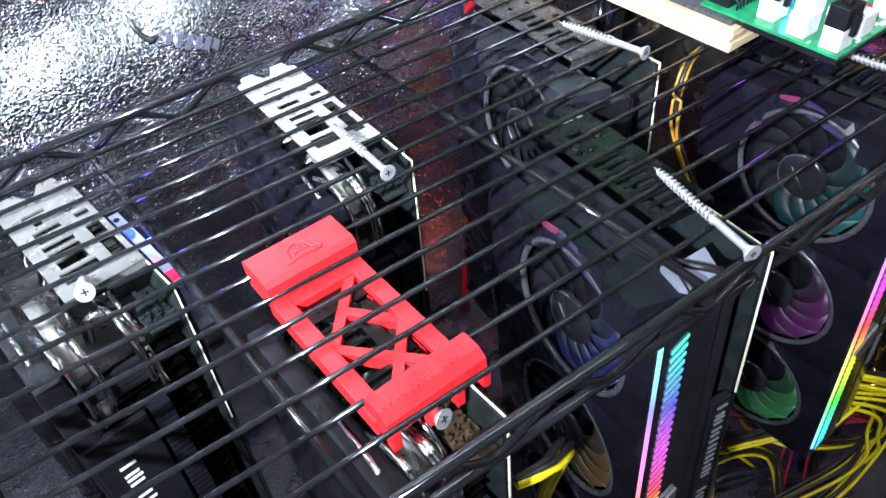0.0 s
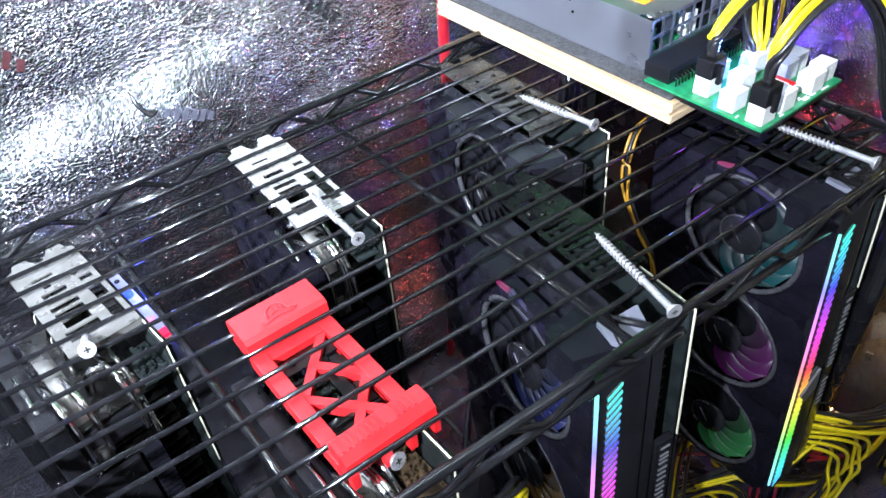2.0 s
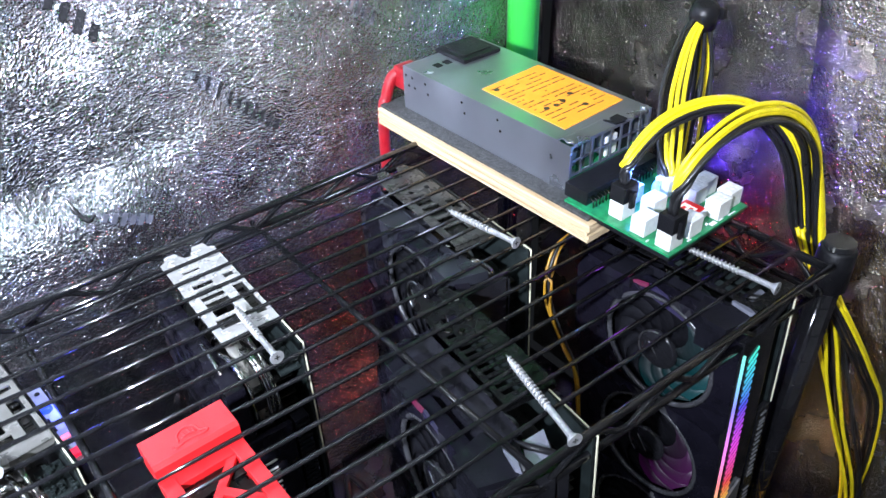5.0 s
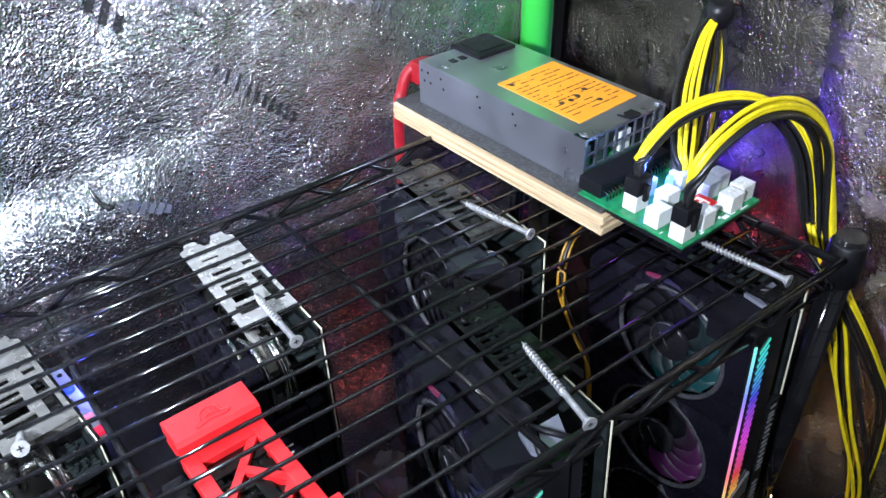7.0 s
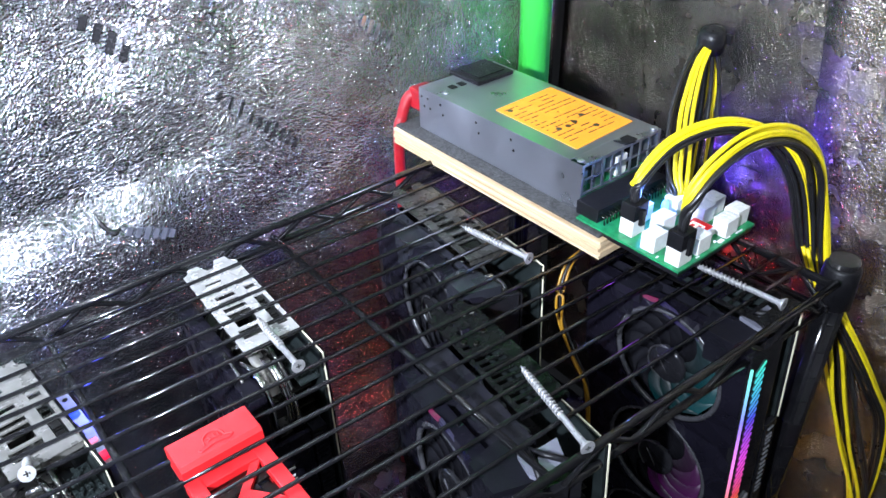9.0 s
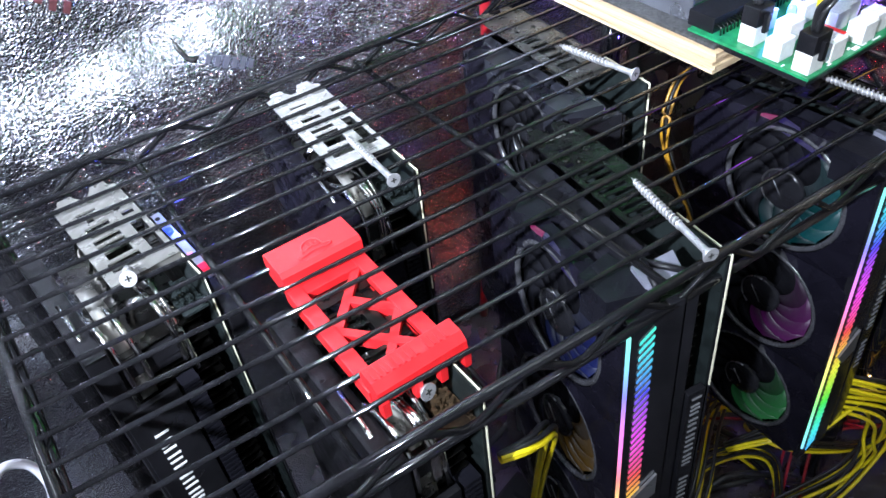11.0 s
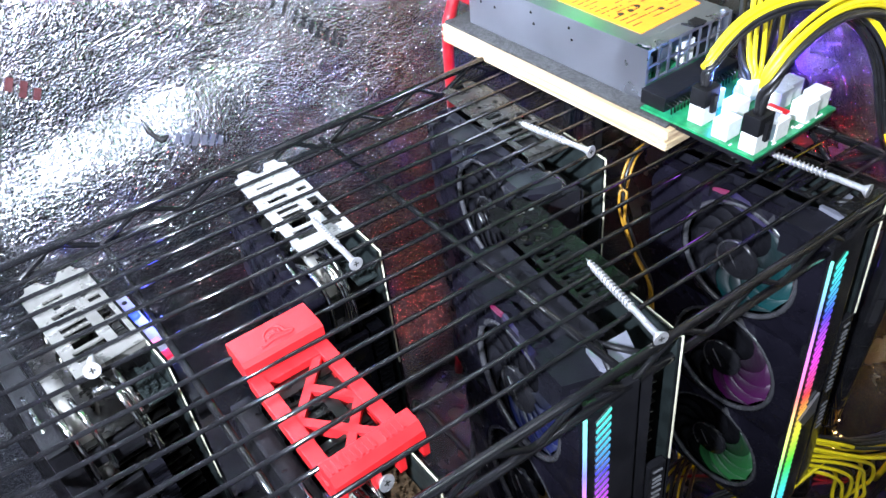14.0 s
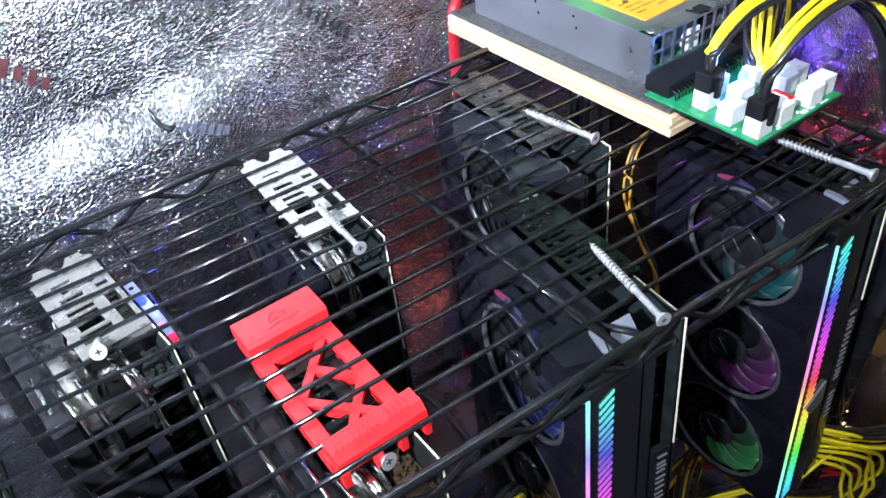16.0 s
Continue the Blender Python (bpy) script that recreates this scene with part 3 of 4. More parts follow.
    for y0, y1, s in ((0.004, 0.040, 1), (0.078, 0.112, -1)):
        bm = B()
        prism(bm, [(-T - 0.004, y0 + 0.006), (-T - 0.004, y1 - 0.006), (-T + 0.018, y1), (-T + 0.024, y0)], -0.016, -0.008)
        prism(bm, [(-T - 0.005, y0 + 0.014), (-T - 0.005, y1 - 0.010), (-T + 0.006, y1 - 0.004), (-T + 0.006, y0 + 0.004)], -0.030, -0.015)
        part("shroud_wing", bm, trim, g, "angular grey housing corner")
    # sloping ridge of the housing beside the bracket
    bm = B()
    x0, x1 = -T + 0.013, bx - bwidth - 0.0008
    prism(bm, [(x0, -0.017), (x0 + 0.004, -0.012), (x1, -0.006), (x1, -0.017)], -(D - 0.014), -0.026, Euler((radians(90), 0, 0)).to_matrix().to_4x4())
    part("top_ridge", bm, trim, g, "dark grey sloping housing ridge")
    # front edge housing with grooves
    bm = B()
    box(bm, -T + 0.001, -T + 0.036, -0.001, 0.004, -L, -0.016, 0.0008)
    box(bm, -T + 0.038, -0.018, 0.0005, 0.004, -L, -0.020, 0.0006)
    box(bm, -0.016, -0.003, -0.0005, 0.004, -L, -0.10, 0.0006)
    part("edge_housing", bm, M_gloss, g, "glossy black card edge")
    bm = B()
    prism(bm, [(-T + 0.010, -0.175), (-T + 0.030, -0.160), (-T + 0.030, -0.180), (-T + 0.018, -0.186)], 0.0012, 0.0030, Euler((radians(90), 0, 0)).to_matrix().to_4x4())
    part("badge", bm, M_badge, g, "grey angular badge")
    bm = B()
    mark_bars(bm, -0.0125, -0.0006, -0.105, 0.11, 0.0068)
    tagged(part("brand_mark", bm, M_greyprint, g, "grey brand mark"), kind="stuff")
    if strips:
        bm = B()
        prism(bm, [(-T + 0.0304, 0.0204), (-T + 0.0447, 0.0214), (-T + 0.0383, 0.0050), (-T + 0.0218, 0.0040)], -0.0078, -0.0052)
        fac = part("facet", bm, M_facet, g, "pale grey glossy housing facet")
        bm = B()
        prism(bm, [(-T + 0.0195, 0.0223), (-T + 0.0250, 0.0218), (-T + 0.0205, 0.0020), (-T + 0.0172, 0.0080)], -0.0078, -0.0050)
        part("facet", bm, M_facet, g, "narrow pale grey housing facet")
        for p, q in (((0.0268, 0.0228), (0.0195, 0.0022)), ((0.0255, 0.0218), (0.0390, 0.0042))):
            bm = B()
            tube(bm, [(-T + p[0], p[1], -0.0042), (-T + q[0], q[1], -0.0042)], 0.0019, 8)
            part("strap", bm, M_black, fac)
        for y0, y1, z0, z1, mt in ((0.108, 0.072, -0.020, -0.0120, M_pink), (0.070, 0.022, -0.0118, -0.022, M_indigo)):
            bm = B()
            v = [(-T - 0.0012, y0, z0 + 0.005), (-T - 0.0012, y1, z1 + 0.004), (-T - 0.0012, y1, z1 - 0.004), (-T - 0.0012, y0, z0 - 0.004)]
            f1 = [bm.verts.new(p) for p in v]
            f2 = [bm.verts.new((p[0] + 0.002, p[1], p[2])) for p in v]
            bm.faces.new(f1)
            bm.faces.new(f2[::-1])
            for k in range(4):
                bm.faces.new((f1[k], f2[k], f2[(k + 1) % 4], f1[(k + 1) % 4]))
            part("accent_light", bm, mt, g, "softly glowing accent on the housing")
        bm = B()
        box(bm, -T + 0.0007, -T + 0.0026, -0.0022, -0.0010, -L + 0.015, -0.025)
        part("light_line", bm, M_strip_hot, g, "thin glowing rainbow light line")
        bm = B()
        for i in range(62):
            z = -0.026 - i * 0.0058
            if z < -L + 0.012:
                break
            vs = [(-T + 0.0090, z - 0.0090), (-T + 0.0180, z - 0.0019), (-T + 0.0180, z), (-T + 0.0090, z - 0.0071)]
            prism(bm, vs, 0.0011, 0.0018, Euler((radians(90), 0, 0)).to_matrix().to_4x4())
        tagged(part("light_strip", bm, M_strip, g, "slanted glowing rainbow light bars"), kind="stuff")
    if fans:
        for i, z in enumerate(zs):
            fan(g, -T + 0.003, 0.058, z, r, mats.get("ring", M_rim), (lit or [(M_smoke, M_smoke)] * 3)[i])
    return g


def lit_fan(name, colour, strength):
    """Translucent blades lit from the rim, painted as emission: the glow fades towards the hub. Returns the full and
    the faint material.
    """
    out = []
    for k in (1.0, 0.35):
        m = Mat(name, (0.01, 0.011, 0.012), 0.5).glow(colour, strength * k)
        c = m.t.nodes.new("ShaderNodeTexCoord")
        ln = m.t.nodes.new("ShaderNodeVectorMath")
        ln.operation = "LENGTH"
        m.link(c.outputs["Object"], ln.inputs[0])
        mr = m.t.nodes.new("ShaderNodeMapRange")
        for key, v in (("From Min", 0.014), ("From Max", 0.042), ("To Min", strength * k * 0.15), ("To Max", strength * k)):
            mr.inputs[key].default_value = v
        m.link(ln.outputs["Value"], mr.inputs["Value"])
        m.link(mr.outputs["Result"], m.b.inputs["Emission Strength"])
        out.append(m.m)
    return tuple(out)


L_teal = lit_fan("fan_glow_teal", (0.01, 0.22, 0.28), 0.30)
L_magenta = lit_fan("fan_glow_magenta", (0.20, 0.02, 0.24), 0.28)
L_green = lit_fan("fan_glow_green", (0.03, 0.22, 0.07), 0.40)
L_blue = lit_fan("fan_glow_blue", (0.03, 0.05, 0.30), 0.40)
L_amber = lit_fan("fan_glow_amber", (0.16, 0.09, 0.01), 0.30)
L_none = (M_smoke, M_smoke)
M_block = plain("slate_grey_plastic", (0.015, 0.016, 0.021), 0.32, 0.0, 0.02, 0.15)
M_tinted = {"body": M_led_tinted}

card("a", pose(-0.006, -0.134, SH - 0.003, -2, 0, 5), T=0.070, D=0.126, L=0.27, bare=True, brackets=M_dull, label="black graphics card with pale steel bracket hanging under the shelf")
card("b", pose(0.128, -0.132, SH - 0.003, -1, 0, -2), T=0.052, D=0.137, L=0.27, bare=True, mats=M_tinted, label="black LED-tinted graphics card with bright slotted bracket under the shelf")
card("c", pose(0.061, -0.280, SH - 0.004, -2, 0, 0), T=0.052, D=0.130, L=0.27, bare=True, brackets=M_dark, label="black graphics card with heat pipes, held by a red clip")
card("d", pose(0.294, -0.157, SH - 0.003, -2, 0, -7), D=0.153, L=0.29, brackets=M_shaded_steel, bwidth=0.0355, bplace=(-0.006, 0.155, 0.124), style="ports", mats={"body": M_led_tinted, "trim": M_block}, lit=[L_none, L_blue, L_amber], label="black triple-fan graphics card hanging behind the plywood board")
card("e", pose(0.206, -0.293, SH - 0.003, -3.5, 0, -9), T=0.064, D=0.140, L=0.29, brackets=M_ebony, bwidth=0.0335, bplace=(0.0045, 0.153, 0.112), strips=True, mats=M_tinted, lit=[L_blue, L_amber, L_teal], label="black triple-fan graphics card with dark bracket and rainbow strip")
card("f", pose(0.389, -0.298, SH - 0.003, -3.5, 0, -1), T=0.056, D=0.140, L=0.29, brackets=M_ebony, strips=True, mats=M_tinted, lit=[L_teal, L_magenta, L_green], label="black triple-fan graphics card with rainbow strip near the post")


# ---- wood screws laid across the wires ----
def wood_screw(at, length, threads=0.62):
    s = thing("wood_screw", "long zinc wood screw laid across the wires", "screw", "screws holding the cards", at)
    bm = B()
    n = int(length * threads / 0.0028)
    lathe(bm, [(0.0003, -0.0), (0.0010, 0.006), (0.0013, 0.010), (0.0013, length * threads), (0.0019, length * threads + 0.001), (0.0019, length - 0.004), (0.0043, length - 0.0006), (0.0043, length)], seg=14)
    part("shank", bm, M_zinc, s)
    bm = B()
    pts, rad = [], []
    for i in range(n * 10):
        a, h = i * math.tau / 10, 0.003 + i * 0.00028
        rr = 0.0009 + min(1, h / 0.012) * 0.0011
        pts.append((rr * math.cos(a), rr * math.sin(a), h))
    tube(bm, pts, 0.00065, 5)
    part("thread", bm, M_zinc, s)
    # Recess drawn as a raised cross; its shade is in the dark colour.
    bm = B()
    for a in (0, 90):
        box(bm, -0.0017, 0.0017, -0.0004, 0.0004, length - 0.0004, length + 0.00015)
        bmesh.ops.rotate(bm, cent=(0, 0, 0), matrix=Matrix.Rotation(radians(90), 3, "Z"), verts=bm.verts[:])
    part("cross_recess", bm, M_shaded_steel, s, "dark cross recess")
    return s


def screw_between(tip, head, length=None):
    tip, head = Vector(tip), Vector(head)
    d = head - tip
    return wood_screw(Matrix.Translation(tip) @ d.to_track_quat("Z", "Y").to_matrix().to_4x4(), length or d.length)


Z_S = SH + 0.0038
screw_between((0.108, -0.086, Z_S), (0.105, -0.144, Z_S + 0.0015))
screw_between((0.274, -0.092, Z_S), (0.281, -0.155, Z_S + 0.0015))
screw_between((0.204, -0.226, Z_S), (0.187, -0.293, Z_S + 0.0015))
screw_between((0.362, -0.228, Z_S), (0.366, -0.295, Z_S + 0.0015))
screw_between((-0.036, -0.096, Z_S - 0.012), (-0.039, -0.124, Z_S + 0.003))
screw_between((0.037, -0.230, Z_S - 0.020), (0.043, -0.264, Z_S - 0.012))

# ---- red printed clip ----
clip = thing("card_clip", "bright red printed plastic clip with open truss on the wires", "clip")
RX0, RX1 = 0.0205, 0.0655
bm = B()
yb = -0.1525
prism(bm, [(yb - 0.001, -0.004), (yb, 0.0065), (yb - 0.0015, 0.0080), (yb - 0.0195, 0.0080), (yb - 0.0220, 0.0060), (yb - 0.0225, -0.006), (yb - 0.004, -0.006)], RX0, RX1,
      Matrix.Translation((0, 0, SH)) @ Matrix(((0, 0, 1, 0), (1, 0, 0, 0), (0, 1, 0, 0), (0, 0, 0, 1))))
part("rear_hook", bm, M_red, clip)
bm = B()
box(bm, RX0, RX0 + 0.008, -0.252, -0.172, SH - 0.011, SH - 0.0026, 0.0008)
part("side_rail", bm, M_red, clip)
bm = B()
box(bm, RX1 - 0.008, RX1, -0.252, -0.172, SH - 0.011, SH - 0.0026, 0.0008)
part("side_rail", bm, M_red, clip)


def strut(a, b, lift, w=0.0045):
    a, b = Vector(a), Vector(b)
    n = Vector((-(b - a).y, (b - a).x)).normalized() * w / 2
    bm = B()
    prism(bm, [tuple(a + n), tuple(b + n), tuple(b - n), tuple(a - n)], SH - 0.010 + lift, SH - 0.0034 + lift)
    part("strut", bm, M_red, clip)


strut((0.0585, -0.1785), (0.0255, -0.2145), -0.0006)
strut((0.0420, -0.1965), (0.0610, -0.2200), -0.0003)
strut((0.0615, -0.2140), (0.0360, -0.2440), -0.0001)
strut((0.0245, -0.2080), (0.0560, -0.2440), 0.0002)
bm = B()
box(bm, RX0 + 0.007, RX1 - 0.007, -0.1815, -0.172, SH - 0.0112, SH - 0.0030, 0.0006)
part("cross_bar", bm, M_red, clip)
bm = B()
prism(bm, [(-0.2445, -0.006), (-0.2445, 0.0045), (-0.2455, 0.0056), (-0.2545, 0.0056), (-0.2585, 0.0022), (-0.2595, -0.005), (-0.2560, -0.008)], RX0 + 0.001, RX1 + 0.003,
      Matrix.Translation((0, 0, SH)) @ Matrix(((0, 0, 1, 0), (1, 0, 0, 0), (0, 1, 0, 0), (0, 0, 0, 1))))
front = part("front_hook", bm, M_red, clip)
for x in (RX0 + 0.001, RX0 + 0.018, RX1 - 0.014, RX1 - 0.001):
    bm = B()
    box(bm, x, x + 0.004, -0.2615, -0.257, SH - 0.012, SH - 0.002, 0.0006)
    part("prong", bm, M_red, clip)
bm = B()
for i in range(13):
    if i != 8:
        x = RX0 + 0.003 + i * 0.0031
        box(bm, x, x + 0.0013, -0.2540, -0.2475, SH + 0.0050, SH + 0.0063)
tagged(part("raised_mark", bm, M_red, front, "raised mark in the same red plastic"), kind="stuff")
bm = B()
top_z = lambda y: SH + 0.0081
for pts in ([(0.0335, -0.0150), (0.0345, -0.0170), (0.0420, -0.0155), (0.0500, -0.0165), (0.0520, -0.0145), (0.0480, -0.0130)],
            [(0.0370, -0.0140), (0.0380, -0.0095), (0.0420, -0.0070), (0.0470, -0.0080), (0.0485, -0.0130)],
            [(0.0390, -0.0130), (0.0430, -0.0120), (0.0470, -0.0128)], [(0.0405, -0.0100), (0.0415, -0.0120)], [(0.0435, -0.0090), (0.0440, -0.0115)], [(0.0460, -0.0098), (0.0460, -0.0120)]):
    tube(bm, spline([(x, yb + y, top_z(yb + y)) for x, y in pts], 4), 0.0006, 5)
part("raised_mark", bm, M_red, clip, "raised emblem in the same red plastic")

# ---- plywood board and power supply ----
bd = thing("plywood_board", "pale plywood board with rough sawn edge across the wires", "board")
PX0, PX1, PY0, PY1 = 0.3190, 0.405, -0.184, 0.055
for i in range(5):
    bm = B()
    j = 0.0007 * math.sin(i * 2.3)
    box(bm, PX0 + j, PX1 + j, PY0 - j, PY1, SH + 0.002 + i * 0.0029, SH + 0.002 + i * 0.0029 + 0.0027, 0.0003)
    part("ply", bm, M_ply, bd)
bm = B()
box(bm, PX0 + 0.003, PX1, PY0 + 0.004, PY1, SH + 0.0164, SH + 0.0188, 0.0004)
solo("rubber_mat", bm, M_felt, "dark grey woven rubber mat on the plywood", "mat")

PZ0, PZ1 = SH + 0.0192, SH + 0.0565
PSX0, PSX1, PSY0, PSY1 = 0.3345, 0.4205, -0.150, 0.036
psu = thing("power_supply", "galvanised steel server power supply on the plywood board", "power supply")
t = 0.001
bm = B()
box(bm, PSX0, PSX1, PSY0 + 0.012, PSY1, PZ1 - t, PZ1, 0.0003)
box(bm, PSX0 + 0.004, PSX1, PSY0, PSY0 + 0.0121, PZ1 - t, PZ1 - 0.0002)
part("top_cover", bm, M_psu, psu)
for name, dims in (("side_panel", (PSX0, PSX0 + t, PSY0, PSY1, PZ0, PZ1 - t)), ("side_panel", (PSX1 - t, PSX1, PSY0, PSY1, PZ0, PZ1 - t)),
                   ("base_panel", (PSX0 + t, PSX1 - t, PSY0, PSY1, PZ0, PZ0 + t)), ("back_panel", (PSX0 + t, PSX1 - t, PSY1 - t, PSY1, PZ0 + t, PZ1 - t))):
    bm = B()
    box(bm, *dims)
    part(name, bm, M_psu, psu)
bm = B()
for i in range(9):
    x = PSX0 + 0.001 + i * (PSX1 - PSX0 - 0.0035) / 8
    box(bm, x, x + 0.0016, PSY0, PSY0 + 0.0012, PZ0 + 0.012, PZ1 - t)
for z in (PZ0 + 0.012, PZ0 + 0.023, PZ1 - 0.0028):
    box(bm, PSX0 + 0.001, PSX1 - 0.001, PSY0 + 0.0002, PSY0 + 0.0013, z, z + 0.0016)
part("grille", bm, M_psu, psu, "square-hole steel grille")
bm = B()
box(bm, PSX0 + 0.004, PSX1 - 0.004, PSY0 + 0.05, PSY0 + 0.052, PZ0 + 0.002, PZ1 - 0.003)
box(bm, PSX0 + 0.003, PSX1 - 0.003, PSY0 + 0.003, PSY0 + 0.05, PZ0 + 0.0035, PZ0 + 0.0055)
part("inner_board", bm, M_pcb, psu, "green board inside")
for x, w, h, mt in ((0.362, 0.010, 0.020, M_fin), (0.385, 0.012, 0.016, M_nylon), (0.401, 0.010, 0.020, M_black), (0.344, 0.009, 0.017, M_fin)):
    bm = B()
    box(bm, x, x + w, PSY0 + 0.010, PSY0 + 0.020, PZ0 + 0.0056, PZ0 + 0.0056 + h, 0.0008)
    part("component", bm, mt, psu)
bm = B()
prism(bm, [(0.349, -0.131), (0.4145, -0.128), (0.4155, -0.040), (0.351, -0.043)], PZ1 + 0.0001, PZ1 + 0.0004)
lab = part("label", bm, M_orange, psu, "orange paper rating label with small print")
random.seed(4)
bm = B()
for i in range(13):
    y = -0.049 - i * 0.0058
    x = 0.354
    while x < 0.408:
        w = random.uniform(0.002, 0.010)
        if random.random() < 0.72:
            box(bm, x, min(0.411, x + w), y - 0.0011, y, PZ1 + 0.0004, PZ1 + 0.0005)
        x += w + 0.0016
for x, y in ((0.363, -0.100), (0.372, -0.101), (0.381, -0.099), (0.394, -0.094), (0.389, -0.114), (0.358, -0.052)):
    lathe(bm, [(0.0024, 0), (0.0024, 0.00015)], Matrix.Translation((x, y, PZ1 + 0.0004)), 16)
part("print", bm, M_print, lab, "unreadable black print")
for x, y in ((0.3385, -0.145), (0.343, 0.010), (0.4165, -0.146)):
    bm = B()
    lathe(bm, [(0.0031, 0), (0.0029, 0.0010), (0.0012, 0.0012), (0.0006, 0.0006)], Matrix.Translation((x, y, PZ1)), 18)
    part("screw", bm, M_psu, psu)
for y in (-0.09, -0.05, -0.005, 0.012, 0.02):
    for z in (0.022, 0.030):
        bm = B()
        lathe(bm, [(0.0012, 0), (0.0010, 0.0003)], Matrix.Translation((PSX0, y + z * 0.4, PZ0 + z)) @ Euler((0, radians(-90), 0)).to_matrix().to_4x4(), 10)
        part("rivet", bm, M_dark, psu)
bm = B()
box(bm, 0.372, 0.413, 0.002, 0.040, PZ1, PZ1 + 0.0035, 0.0012)
box(bm, 0.378, 0.407, 0.008, 0.034, PZ1 + 0.0035, PZ1 + 0.0045, 0.0004)
part("latch", bm, M_black, psu, "black plastic release latch")
bm = B()
prism(bm, [(0.378, -0.140), (0.382, -0.146), (0.384, -0.141), (0.392, -0.141), (0.3925, -0.150), (0.388, -0.1515), (0.380, -0.150)], PZ1, PZ1 + 0.0012)
part("tab", bm, M_black, psu, "black release tab")
for x in (0.352, 0.362):
    bm = B()
    box(bm, x, x + 0.006, 0.012, 0.019, PZ1, PZ1 + 0.0006)
    part("slot", bm, M_black, psu)

# red mains cord
cord = thing("mains_cord", "red mains cord plugged into the power supply", "cord")
bm = B()
box(bm, 0.337, 0.356, PSY1, PSY1 + 0.018, PZ0 + 0.012, PZ1 - 0.006, 0.003)
part("plug", bm, M_redcord, cord)
bm = B()
tube(bm, spline([(0.344, PSY1 + 0.014, PZ1 - 0.012), (0.337, PSY1 + 0.020, PZ1 - 0.018), (0.331, PSY1 + 0.022, SH + 0.022), (0.327, PSY1 + 0.024, SH - 0.010), (0.327, PSY1 + 0.026, SH - 0.2), (0.31, PSY1 + 0.03, FLOOR + 0.01)], 8), 0.0052, 10)
part("cable", bm, M_redcord, cord)

# ---- breakout board ----
brk = thing("breakout_board", "green power breakout board with white sockets on the power supply", "circuit board")
BX0, BX1, BY0, BY1, BZ = 0.3255, 0.4105, -0.2425, -0.1555, SH + 0.0195
bm = B()
box(bm, BX0, BX1, BY0, BY1, BZ, BZ + 0.0016)
part("board", bm, M_pcb, brk)
bm = B()
box(bm, BX0 + 0.001, BX1 - 0.001, BY0 + 0.001, BY1 - 0.001, BZ - 0.004, BZ - 0.0002)
part("base_plate", bm, M_black, brk)
bm = B()
box(bm, BX0 + 0.004, BX1 - 0.006, BY1 - 0.016, BY1 + 0.004, BZ + 0.0018, BZ + 0.012, 0.0006)
edgec = part("edge_connector", bm, M_black, brk, "black card-edge connector")
bm = B()
for i in range(22):
    x = BX0 + 0.006 + i * 0.0033
    tube(bm, [(x, BY1 - 0.0162, BZ + 0.008), (x, BY1 - 0.020, BZ + 0.007), (x, BY1 - 0.0205, BZ + 0.0017)], 0.0005, 5)
part("pin_row", bm, M_dark, edgec)
one = B()
box(one, -0.0068, 0.0068, -0.0055, 0.0055, 0.0, 0.0125, 0.0005)
for i in range(3):
    for j in range(2):
        box(one, -0.0050 + i * 0.0042, -0.0034 + i * 0.0042, -0.0032 + j * 0.0044, -0.0012 + j * 0.0044, 0.0124, 0.0128)
sock = finish(one, "socket", M_nylon)
slots = [(0.335, -0.2345), (0.3355, -0.2145), (0.340, -0.193), (0.355, -0.2345), (0.357, -0.205), (0.357, -0.186), (0.386, -0.2345), (0.388, -0.215), (0.402, -0.232), (0.402, -0.213), (0.384, -0.196), (0.400, -0.194)]
for x, y in slots:
    so = new("socket", sock)
    so.location = (x, y, BZ + 0.0017)
    so.parent = brk
bm = B()
box(bm, 0.362, 0.380, -0.232, -0.213, BZ + 0.0016, BZ + 0.0065, 0.0003)
disp = part("display", bm, M_nylon, brk, "small voltage display")
bm = B()
box(bm, 0.3625, 0.3795, -0.230, -0.2150, BZ + 0.0064, BZ + 0.00665)
part("face", bm, glowing("red_display_face", (0.8, 0.012, 0.015), 0.55, (0.3, 0.01, 0.01)), disp, "red lit display face")
M_seg = glowing("lit_segment", (1.0, 0.75, 0.72), 1.6)
SEG = {"1": "bc", "2": "abged", ".": "p"}
bm = B()


def digit(bm, ch, ox, oy, h):
    w, t = h * 0.5, h * 0.13
    z0, z1 = BZ + 0.00665, BZ + 0.0070
    bars = {"a": (0, w, h - t, h), "d": (0, w, 0, t), "g": (0, w, h / 2 - t / 2, h / 2 + t / 2), "b": (w - t, w, h / 2, h), "c": (w - t, w, 0, h / 2), "e": (0, t, 0, h / 2), "f": (0, t, h / 2, h), "p": (0, t, 0, t)}
    for s in SEG[ch]:
        a, b, c, d = bars[s]
        box(bm, ox - b, ox - a, oy - d, oy - c, z0, z1)


